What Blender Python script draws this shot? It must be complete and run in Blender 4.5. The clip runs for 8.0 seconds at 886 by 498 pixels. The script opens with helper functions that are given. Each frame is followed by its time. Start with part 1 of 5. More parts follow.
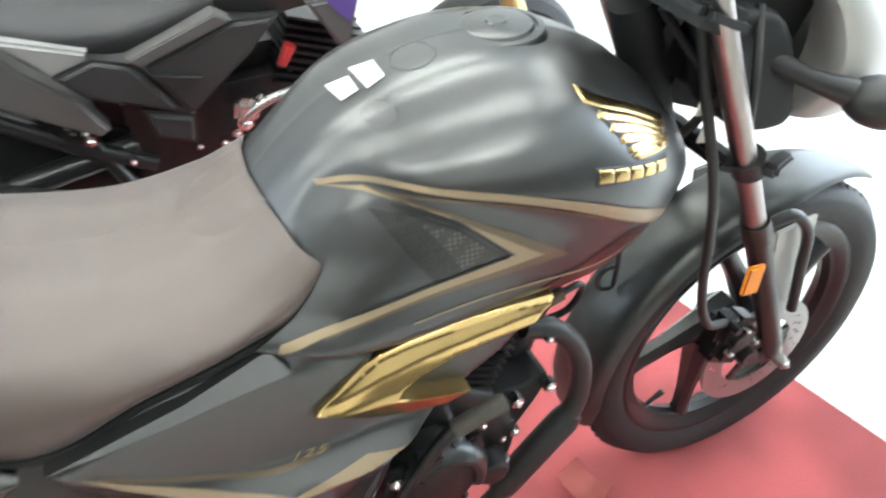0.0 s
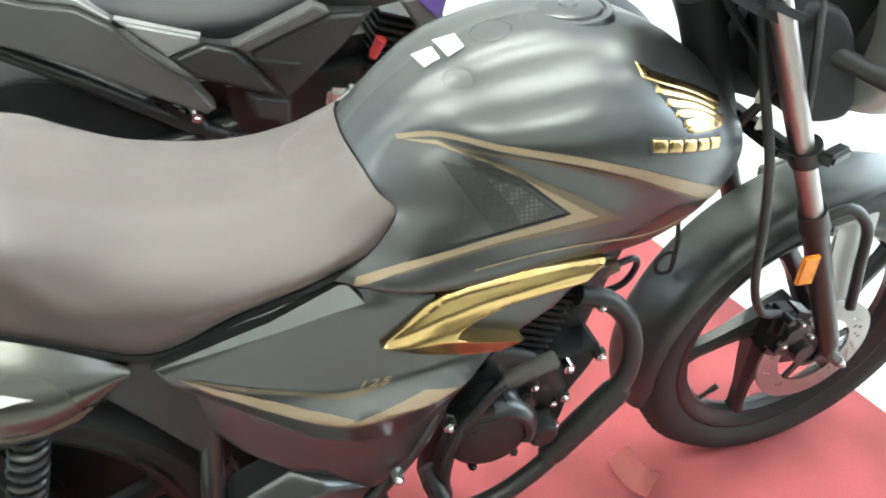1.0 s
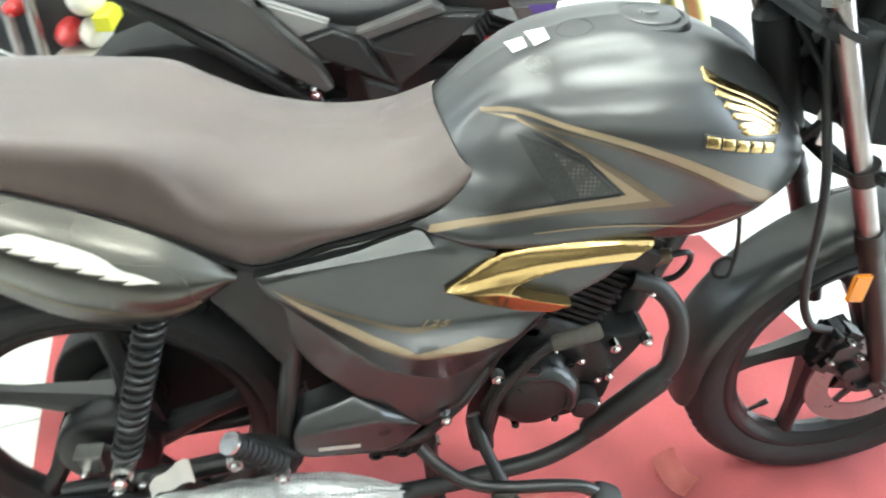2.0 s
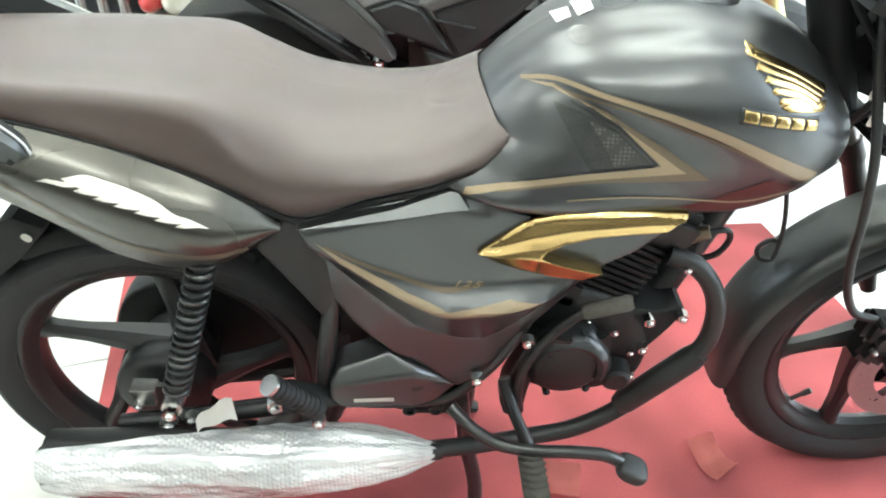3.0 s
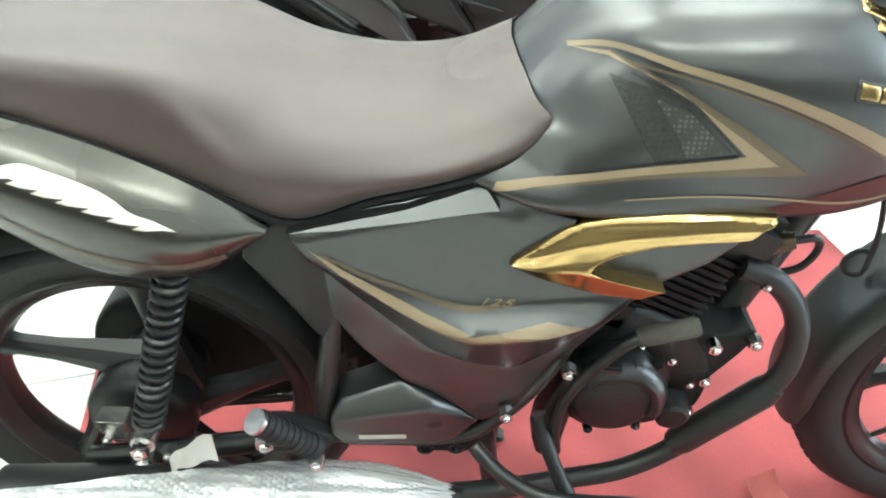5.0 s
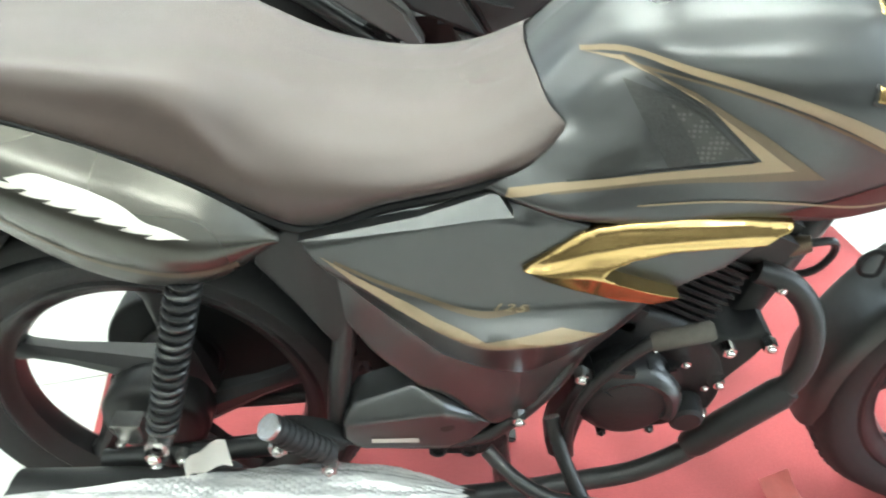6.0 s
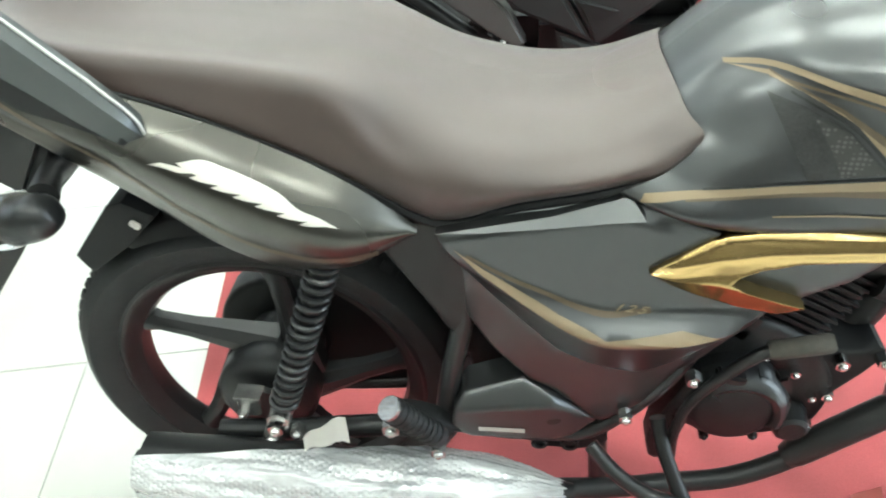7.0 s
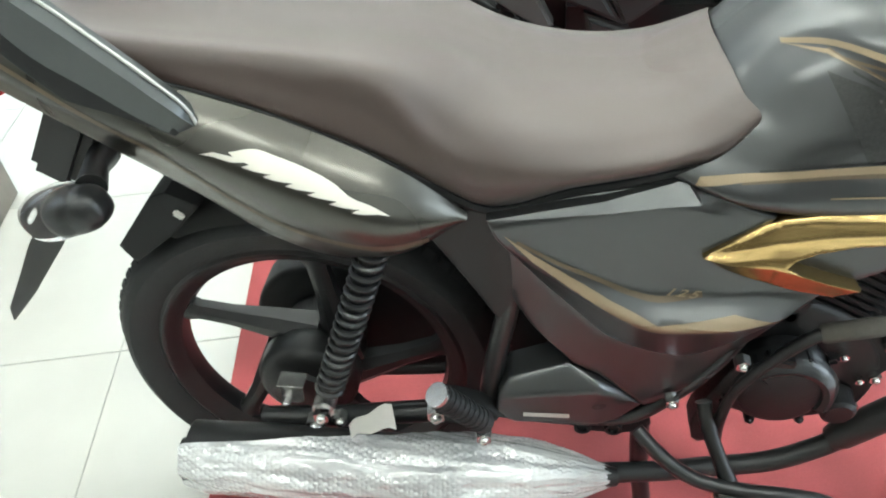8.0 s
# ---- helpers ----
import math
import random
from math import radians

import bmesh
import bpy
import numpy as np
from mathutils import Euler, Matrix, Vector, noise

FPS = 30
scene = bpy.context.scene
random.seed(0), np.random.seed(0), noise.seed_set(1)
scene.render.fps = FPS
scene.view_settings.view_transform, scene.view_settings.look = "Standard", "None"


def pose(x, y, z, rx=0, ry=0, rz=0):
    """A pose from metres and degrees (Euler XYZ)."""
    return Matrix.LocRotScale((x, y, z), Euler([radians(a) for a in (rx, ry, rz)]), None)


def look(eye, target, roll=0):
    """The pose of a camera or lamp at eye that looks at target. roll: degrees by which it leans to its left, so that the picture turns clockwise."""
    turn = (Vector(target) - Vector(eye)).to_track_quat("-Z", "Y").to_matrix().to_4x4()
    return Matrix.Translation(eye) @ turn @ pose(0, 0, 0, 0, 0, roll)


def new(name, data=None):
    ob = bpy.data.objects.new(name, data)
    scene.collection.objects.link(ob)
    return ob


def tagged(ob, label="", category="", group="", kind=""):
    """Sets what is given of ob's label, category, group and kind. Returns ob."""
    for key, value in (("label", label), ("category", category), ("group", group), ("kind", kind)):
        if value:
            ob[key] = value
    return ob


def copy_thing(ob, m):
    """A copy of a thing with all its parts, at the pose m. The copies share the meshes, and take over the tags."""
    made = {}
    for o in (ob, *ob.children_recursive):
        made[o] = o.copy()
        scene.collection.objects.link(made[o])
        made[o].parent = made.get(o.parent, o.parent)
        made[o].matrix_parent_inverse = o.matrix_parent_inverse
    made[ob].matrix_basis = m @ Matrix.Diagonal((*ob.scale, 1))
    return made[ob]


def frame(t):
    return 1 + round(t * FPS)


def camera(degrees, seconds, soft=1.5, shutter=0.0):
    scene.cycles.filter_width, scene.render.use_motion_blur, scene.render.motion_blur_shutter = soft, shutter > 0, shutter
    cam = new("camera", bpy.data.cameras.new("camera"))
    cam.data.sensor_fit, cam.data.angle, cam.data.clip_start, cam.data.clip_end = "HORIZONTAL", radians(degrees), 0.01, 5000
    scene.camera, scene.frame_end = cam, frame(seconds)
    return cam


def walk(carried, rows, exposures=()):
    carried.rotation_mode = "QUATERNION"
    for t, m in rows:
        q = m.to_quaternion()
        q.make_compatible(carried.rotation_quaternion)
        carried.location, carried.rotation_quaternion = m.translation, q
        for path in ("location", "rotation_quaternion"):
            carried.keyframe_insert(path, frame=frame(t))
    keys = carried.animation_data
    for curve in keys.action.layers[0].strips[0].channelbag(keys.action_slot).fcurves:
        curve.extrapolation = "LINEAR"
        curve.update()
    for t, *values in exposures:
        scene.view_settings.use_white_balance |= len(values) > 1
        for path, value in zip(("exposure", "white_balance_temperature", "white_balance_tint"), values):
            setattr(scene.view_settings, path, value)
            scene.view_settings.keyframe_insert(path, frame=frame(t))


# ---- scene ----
from mathutils.bvhtree import BVHTree
from mathutils.geometry import delaunay_2d_cdt

cam = camera(62.2, 8.0, soft=2.0, shutter=0.5)
PATH = [
    (0, (0.481, -0.588, 1.191), (1.095, 0.81, -0.101), -1.5),
    (0.5, (0.462, -0.652, 1.196), (0.92, 0.805, -0.096), -3.7),
    (1, (0.455, -0.681, 1.191), (0.891, 0.815, -0.062), -2.4),
    (1.5, (0.426, -0.75, 1.205), (0.763, 0.797, -0.017), -1.5),
    (2, (0.455, -0.81, 1.209), (0.65, 0.766, -0.007), -0.5),
    (2.2, (0.473, -0.829, 1.209), (0.577, 0.74, -0.028), -0.8),
    (3.3, (0.492, -0.851, 1.207), (0.497, 0.704, -0.051), -1.5),
    (3.5, (0.49, -0.851, 1.208), (0.493, 0.7, -0.055), -1.5),
    (4, (0.493, -0.845, 1.2), (0.468, 0.708, -0.06), -2.6),
    (4.5, (0.492, -0.763, 1.139), (0.446, 0.806, -0.1), -2.4),
    (4.7, (0.489, -0.73, 1.11), (0.439, 0.839, -0.129), -2.3),
    (5.8, (0.492, -0.702, 1.102), (0.449, 0.848, -0.161), -2.4),
    (6, (0.486, -0.703, 1.113), (0.413, 0.851, -0.143), -3.2),
    (6.5, (0.448, -0.714, 1.125), (0.309, 0.817, -0.155), -3.2),
    (7, (0.412, -0.731, 1.139), (0.191, 0.804, -0.123), -3.7),
    (7.5, (0.383, -0.742, 1.151), (0.134, 0.78, -0.123), -4.4),
    (8, (0.371, -0.732, 1.141), (0.123, 0.774, -0.151), -5.1),
]
walk(cam, [(t, look(eye, target, roll)) for t, eye, target, roll in PATH], exposures=[(0, 0.42, 6600, 12), (1.0, 0.52, 6600, 7), (1.5, 0.57, 6600, 6), (2.0, 0.54, 6600, 8), (3.5, 0.49, 6600, 8), (4.5, 0.49, 6550, 5), (6.0, 0.63, 6550, 5), (7.0, 0.39, 6550, 5), (7.5, 0.21, 6550, 6), (8.0, 0.13, 6600, 8)])

# ---- daylight and lamps ----
world = bpy.data.worlds.new("sky")
scene.world = world
world.use_nodes = True
wn = world.node_tree.nodes
sky = wn.new("ShaderNodeTexSky")
sky.sky_type = "NISHITA"
sky.sun_disc = False
sky.sun_elevation, sky.sun_rotation = radians(48), radians(200)
wn["Background"].inputs["Strength"].default_value = 0.12
world.node_tree.links.new(sky.outputs["Color"], wn["Background"].inputs["Color"])


def area_lamp(name, m, sx, sy, watts, colour):
    data = bpy.data.lights.new(name, "AREA")
    data.shape, data.size, data.size_y = "RECTANGLE", sx, sy
    data.energy, data.color = watts, colour
    ob = new(name, data)
    ob.matrix_world = m
    return ob


# daylight through the open shopfront ahead of the bikes and the opening behind them
area_lamp("shopfront_daylight", pose(4.55, 0.4, 1.55, 0, 90, 0), 2.7, 4.0, 240, (0.76, 0.89, 1.0))
area_lamp("side_daylight", pose(-3.55, 1.3, 1.55, 0, -90, 0), 2.6, 3.4, 75, (0.76, 0.89, 1.0))

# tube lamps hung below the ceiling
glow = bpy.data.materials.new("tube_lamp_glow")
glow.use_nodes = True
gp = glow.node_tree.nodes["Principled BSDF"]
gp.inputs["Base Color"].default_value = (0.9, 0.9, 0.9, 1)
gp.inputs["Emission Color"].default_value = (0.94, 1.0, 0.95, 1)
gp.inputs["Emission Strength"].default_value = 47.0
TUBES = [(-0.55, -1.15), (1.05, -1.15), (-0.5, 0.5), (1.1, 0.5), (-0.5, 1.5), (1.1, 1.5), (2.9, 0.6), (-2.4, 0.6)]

# ---- materials ----


def material(name, colour, rough=0.5, metal=0.0, coat=0.0, vary=0.12, grain=60.0, bump=0.0, bump_scale=400.0, stain=0.1, ior=1.45, coat_rough=0.12):
    """A principled surface whose colour and gloss vary at two scales, with fine relief."""
    m = bpy.data.materials.new(name)
    m.use_nodes = True
    nt = m.node_tree
    p = nt.nodes["Principled BSDF"]
    p.inputs["Metallic"].default_value, p.inputs["Coat Weight"].default_value = metal, coat
    p.inputs["Coat Roughness"].default_value = coat_rough
    p.inputs["IOR"].default_value = ior
    geo = nt.nodes.new("ShaderNodeNewGeometry")
    fine, wide = nt.nodes.new("ShaderNodeTexNoise"), nt.nodes.new("ShaderNodeTexNoise")
    fine.inputs["Scale"].default_value, wide.inputs["Scale"].default_value = grain, 5.0
    fine.inputs["Detail"].default_value, wide.inputs["Detail"].default_value = 3.0, 1.0
    for n in (fine, wide):
        nt.links.new(geo.outputs["Position"], n.inputs["Vector"])
    mix = nt.nodes.new("ShaderNodeMix")
    mix.data_type = "RGBA"
    nt.links.new(fine.outputs["Fac"], mix.inputs["Factor"])
    mix.inputs["A"].default_value = (*[c * (1 - vary) for c in colour], 1)
    mix.inputs["B"].default_value = (*[min(1, c * (1 + vary)) for c in colour], 1)
    worn = nt.nodes.new("ShaderNodeMix")
    worn.data_type, worn.blend_type = "RGBA", "MULTIPLY"
    worn.inputs["Factor"].default_value = 1.0
    ramp = nt.nodes.new("ShaderNodeMapRange")
    ramp.interpolation_type = "SMOOTHSTEP"
    ramp.inputs["From Min"].default_value, ramp.inputs["From Max"].default_value = 0.3, 0.7
    ramp.inputs["To Min"].default_value, ramp.inputs["To Max"].default_value = 1 - stain, 1.0
    nt.links.new(wide.outputs["Fac"], ramp.inputs["Value"])
    nt.links.new(mix.outputs["Result"], worn.inputs["A"])
    nt.links.new(ramp.outputs["Result"], worn.inputs["B"])
    nt.links.new(worn.outputs["Result"], p.inputs["Base Color"])
    gloss = nt.nodes.new("ShaderNodeMapRange")
    gloss.inputs["To Min"].default_value, gloss.inputs["To Max"].default_value = max(0.02, rough - 0.06), min(1, rough + 0.08)
    nt.links.new(wide.outputs["Fac"], gloss.inputs["Value"])
    nt.links.new(gloss.outputs["Result"], p.inputs["Roughness"])
    if bump:
        relief, b = nt.nodes.new("ShaderNodeTexNoise"), nt.nodes.new("ShaderNodeBump")
        relief.inputs["Scale"].default_value = bump_scale
        relief.inputs["Detail"].default_value = 3.0
        b.inputs["Strength"].default_value, b.inputs["Distance"].default_value = bump, 0.002
        nt.links.new(geo.outputs["Position"], relief.inputs["Vector"])
        nt.links.new(relief.outputs["Fac"], b.inputs["Height"])
        nt.links.new(b.outputs["Normal"], p.inputs["Normal"])
    return m


GREY = material("matte_grey_paint", (0.096, 0.099, 0.101), 0.30, 0.86, 0.10, 0.03, 60, stain=0.0, coat_rough=0.28)
COWL = material("glossy_grey_paint", (0.078, 0.075, 0.065), 0.27, 0.88, 0.55, 0.03, 60, stain=0.0, coat_rough=0.19)
# the bike's grey, lightened to put daylight on the front mudguard into its colour
GREY_LIT = material("grey_paint_lit_guard", (0.15, 0.156, 0.152), 0.34, 0.7, 0.2, 0.05, 60, stain=0.1, coat_rough=0.2)
SEAT = material("brown_vinyl", (0.060, 0.037, 0.030), 0.36, 0, 0.28, 0.12, 700, 0.3, 1500, 0.16, 1.6, 0.40)
SEAT.node_tree.nodes["Principled BSDF"].inputs["Sheen Weight"].default_value = 0.10
STRIPE = material("bronze_decal", (0.27, 0.205, 0.130), 0.40, 0.1, 0.15, 0.08, 900, stain=0.05)
STRIPE_BROWN = material("brown_decal", (0.145, 0.112, 0.078), 0.38, 0.5, 0.0, 0.1, 900, stain=0.05)
STRIPE_PALE = material("pale_decal", (0.46, 0.44, 0.40), 0.4, 0.0, 0.2, 0.06, 900, stain=0.05)
DECAL_DARK = material("charcoal_decal", (0.066, 0.067, 0.066), 0.40, 0.7, 0, 0.3, 300, 0.22, 420)
DECAL_RED = material("red_brown_decal", (0.085, 0.022, 0.02), 0.42, 0.4, 0.0, 0.1, 500)
GOLD = material("gold_chrome", (0.53, 0.375, 0.165), 0.17, 1.0, 0, 0.05, 120, stain=0.08)
WHITE_DECAL = material("white_decal", (0.75, 0.72, 0.64), 0.3, 0.3, 0.3, 0.04, 200)
BLACK = material("black_plastic", (0.019, 0.0195, 0.0195), 0.40, 0, 0, 0.2, 300, 0.15, 900)
SATIN = material("black_enamel", (0.017, 0.018, 0.0185), 0.30, 0, 0.25, 0.2, 90, 0.1, 300)
ENGINE = material("black_cast_metal", (0.009, 0.0095, 0.010), 0.38, 0.1, 0.08, 0.25, 200, 0.4, 700, 0.3)
RUBBER = material("tyre_rubber", (0.021, 0.0225, 0.0235), 0.58, 0, 0, 0.2, 150, 0.4, 500, 0.3)
SLIDER = material("dark_bronze_slider", (0.030, 0.024, 0.021), 0.4, 0.2, 0, 0.1, 200)
CHROME = material("chrome", (0.75, 0.74, 0.72), 0.1, 1.0, 0, 0.05, 100)
STEEL = material("zinc_steel", (0.55, 0.54, 0.525), 0.23, 0.9, 0, 0.15, 200, 0.2, 600)
AMBER = material("amber_reflector", (0.75, 0.27, 0.03), 0.2, 0, 0.6, 0.1, 300, 0.4, 350)
RED_LENS = material("red_lens", (0.5, 0.02, 0.02), 0.15, 0, 0.6)
PAPER = material("white_paper", (0.84, 0.82, 0.77), 0.6, 0, 0, 0.03, 100)
CARPET = material("red_carpet", (0.46, 0.095, 0.098), 0.88, 0, 0, 0.25, 400, 0.9, 700, 0.42)
TILE = material("ivory_tile", (0.64, 0.64, 0.60), 0.12, 0, 0.2, 0.03, 12, stain=0.05)
GROUT = material("grey_grout", (0.52, 0.51, 0.48), 0.85, 0, 0, 0.15, 200)
PLASTER = material("white_plaster", (0.66, 0.655, 0.63), 0.7, 0, 0, 0.03, 20, 0.2, 200, 0.06)
CEILING = material("white_ceiling_paint", (0.84, 0.84, 0.82), 0.7, 0, 0, 0.03, 20, 0.2, 200, 0.06)
WARM_WHITE = material("warm_white_wall_paint", (0.68, 0.665, 0.63), 0.7, 0, 0, 0.05, 20, 0.2, 200, 0.08)
# for the unseen sheet that darkens reflections in the bike's sides
REFLECTED_DARK = material("dark_brown_reflected", (0.10, 0.088, 0.075), 0.5, 0, 0, 0.2, 20, 0.2, 200, 0.2)
GREY_FAR = material("satin_grey_panel", (0.10, 0.097, 0.095), 0.45, 0.2, 0.0, 0.1, 500)
GREY_DARK = material("charcoal_panel", (0.030, 0.031, 0.031), 0.48, 0.1, 0.0, 0.1, 500)
SILVER_FAR = material("silver_panel", (0.27, 0.27, 0.265), 0.45, 0.2, 0.05, 0.06, 500)
SEAT_FAR = material("black_seat_vinyl", (0.022, 0.022, 0.024), 0.45, 0, 0, 0.1, 500, 0.3, 1200)



def wrap_material():
    """Milky clear film with round bubbles and long glossy creases."""
    m = material("clear_bubble_wrap", (0.80, 0.81, 0.80), 0.07, 0.25, 1.0, 0.18, 60, 0, 220, 0.25)
    nt = m.node_tree
    p = nt.nodes["Principled BSDF"]
    p.inputs["Transmission Weight"].default_value = 0.15
    geo, cells, crease = nt.nodes.new("ShaderNodeNewGeometry"), nt.nodes.new("ShaderNodeTexVoronoi"), nt.nodes.new("ShaderNodeTexNoise")
    cells.inputs["Scale"].default_value = 165
    stretch = nt.nodes.new("ShaderNodeMapping")
    stretch.inputs["Scale"].default_value = (9, 70, 70)
    crease.inputs["Scale"].default_value, crease.inputs["Detail"].default_value = 1.0, 4.0
    nt.links.new(geo.outputs["Position"], cells.inputs["Vector"])
    nt.links.new(geo.outputs["Position"], stretch.inputs["Vector"])
    nt.links.new(stretch.outputs["Vector"], crease.inputs["Vector"])
    b0, b1 = nt.nodes.new("ShaderNodeBump"), nt.nodes.new("ShaderNodeBump")
    b0.invert = True
    b0.inputs["Strength"].default_value, b0.inputs["Distance"].default_value = 0.15, 0.002
    b1.inputs["Strength"].default_value, b1.inputs["Distance"].default_value = 0.6, 0.008
    nt.links.new(cells.outputs["Distance"], b0.inputs["Height"])
    nt.links.new(crease.outputs["Fac"], b1.inputs["Height"])
    nt.links.new(b1.outputs["Normal"], b0.inputs["Normal"])
    nt.links.new(b0.outputs["Normal"], p.inputs["Normal"])
    return m


def dotted_material():
    """Charcoal film with a fine field of raised pale dots."""
    m = material("dotted_charcoal_film", (0.070, 0.070, 0.066), 0.42, 0.5, 0, 0.1, 300)
    nt = m.node_tree
    p = nt.nodes["Principled BSDF"]
    geo, cells, ramp = nt.nodes.new("ShaderNodeNewGeometry"), nt.nodes.new("ShaderNodeTexVoronoi"), nt.nodes.new("ShaderNodeMapRange")
    cells.inputs["Scale"].default_value, cells.inputs["Randomness"].default_value = 210, 0.15
    ramp.inputs["From Min"].default_value, ramp.inputs["From Max"].default_value = 0.30, 0.42
    ramp.inputs["To Min"].default_value, ramp.inputs["To Max"].default_value = 1.9, 1.0
    scale = nt.nodes.new("ShaderNodeMix")
    scale.data_type, scale.blend_type, scale.clamp_result = "RGBA", "MULTIPLY", False
    scale.inputs["Factor"].default_value = 1.0
    base = p.inputs["Base Color"].links[0].from_socket
    nt.links.new(geo.outputs["Position"], cells.inputs["Vector"])
    nt.links.new(cells.outputs["Distance"], ramp.inputs["Value"])
    nt.links.new(base, scale.inputs["A"])
    nt.links.new(ramp.outputs["Result"], scale.inputs["B"])
    nt.links.new(scale.outputs["Result"], p.inputs["Base Color"])
    return m


DOTS = dotted_material()
WRAP = wrap_material()
DISC = material("brushed_steel_disc", (0.40, 0.39, 0.38), 0.34, 0.85, 0, 0.12, 300)
RIM = material("glossy_black_alloy", (0.014, 0.014, 0.015), 0.34, 0.1, 0.15, 0.15, 90)
MATT = material("matt_black_plastic", (0.0115, 0.012, 0.0125), 0.55, 0, 0, 0.2, 300, 0.15, 900, ior=1.35)
DUSTY = material("dusty_rubber", (0.085, 0.078, 0.066), 0.85, 0, 0, 0.2, 120, 0.4, 500, 0.4)
LAMINATE = material("brown_grey_laminate", (0.20, 0.175, 0.15), 0.4, 0, 0.2, 0.15, 30)
FORK = material("satin_chrome", (0.34, 0.30, 0.285), 0.3, 1.0, 0, 0.06, 100)
LENS = material("clear_lens", (0.93, 0.93, 0.92), 0.06, 0, 0.5, 0.03, 100)
LENS.node_tree.nodes["Principled BSDF"].inputs["IOR"].default_value = 1.08
LENS.node_tree.nodes["Principled BSDF"].inputs["Transmission Weight"].default_value = 1.0
PURPLE = material("purple_decal", (0.10, 0.06, 0.25), 0.35, 0, 0.3)
YELLOW = material("yellow_sticker", (0.75, 0.72, 0.05), 0.5)
FORK_GOLD = material("pale_gold_fork", (0.62, 0.52, 0.24), 0.3, 0.8, 0, 0.05, 100)
RED_PLASTIC = material("red_plastic", (0.45, 0.03, 0.03), 0.35, 0, 0.3)
RED_PAPER = material("red_paper", (0.62, 0.19, 0.165), 0.35, 0, 0, 0.12, 60, 0.3, 120)
SILVER_RAIL = material("satin_grey_rail", (0.075, 0.082, 0.083), 0.34, 0.7, 0.2, 0.06, 300)
# pale parts, and the brightness put into the rail edge and headlamp cowl
GREY_LIGHT = material("pale_grey_paint_and_highlight", (0.46, 0.46, 0.44), 0.35, 0.2, 0.3, 0.06, 500)
CREAM = material("cream_plastic", (0.75, 0.72, 0.62), 0.35, 0, 0.3)

# ---- mesh tools ----


def link_mesh(name, bm, mats, smooth=True, sharp=38):
    me = bpy.data.meshes.new(name)
    bmesh.ops.recalc_face_normals(bm, faces=bm.faces)
    bm.to_mesh(me)
    bm.free()
    for m in (mats if isinstance(mats, (list, tuple)) else [mats]):
        me.materials.append(m)
    if smooth:
        me.shade_smooth()
        me.set_sharp_from_angle(angle=radians(sharp))
    return new(name, me)


def part(name, bm, mat, parent=None, label="", smooth=True, sharp=38):
    ob = link_mesh(name, bm, mat, smooth, sharp)
    if parent is not None:
        ob.parent = parent
    return tagged(ob, label)


def empty(name, x, y, z, label, category, group=""):
    ob = new(name)
    ob.empty_display_size = 0.1
    return tagged(ob, label, category, group)


def spline(points, n, by_x=False):
    """n points on a smooth curve through the given ones."""
    p = np.array(points, float)
    s = p[:, 0] if by_x else np.concatenate(([0], np.cumsum(np.linalg.norm(np.diff(p, axis=0), axis=1))))
    if s[-1] < s[0]:
        s = -s
    slope = np.gradient(p, s, axis=0)
    q = np.linspace(s[0], s[-1], n)
    i = np.clip(np.searchsorted(s, q, side="right") - 1, 0, len(s) - 2)
    h = (s[i + 1] - s[i])[:, None]
    u = ((q - s[i])[:, None]) / h
    return ((1 + 2 * u) * (1 - u) ** 2 * p[i] + u * (1 - u) ** 2 * h * slope[i] + u * u * (3 - 2 * u) * p[i + 1] + u * u * (u - 1) * h * slope[i + 1])


def grid_faces(bm, g, closed=False):
    rows = [[bm.verts.new(v) for v in row] for row in g]
    n = len(rows[0])
    for a, b in zip(rows, rows[1:]):
        for j in range(n if closed else n - 1):
            k = (j + 1) % n
            bm.faces.new((a[j], a[k], b[k], b[j]))
    return rows


def loft(rails, nu=40, nv=40, mirror=False, by_x=False):
    """A smooth skin across rails; with mirror also its other half, y for -y."""
    along = np.array([spline(r, nu, by_x) for r in rails])
    g = np.array([spline(along[:, i], nv) for i in range(nu)])
    bm = bmesh.new()
    grid_faces(bm, g)
    if mirror:
        grid_faces(bm, g * np.array([1, -1, 1]))
    bmesh.ops.remove_doubles(bm, verts=bm.verts, dist=0.0008)
    return bm


def close_ends(bm):
    """Closes each open rim with a shallow cone to its middle."""
    rim = [e for e in bm.edges if e.is_boundary]
    while rim:
        loop, todo = set(), [rim[0]]
        while todo:
            e = todo.pop()
            if e not in loop:
                loop.add(e)
                todo += [k for v in e.verts for k in v.link_edges if k.is_boundary and k not in loop]
        ends = {v for e in loop for v in e.verts}
        mid = bm.verts.new(sum((v.co for v in ends), Vector()) / len(ends))
        mid.co.z = min(v.co.z for v in ends)
        for e in loop:
            bm.faces.new((e.verts[0], e.verts[1], mid))
        rim = [e for e in rim if e not in loop]
    return bm


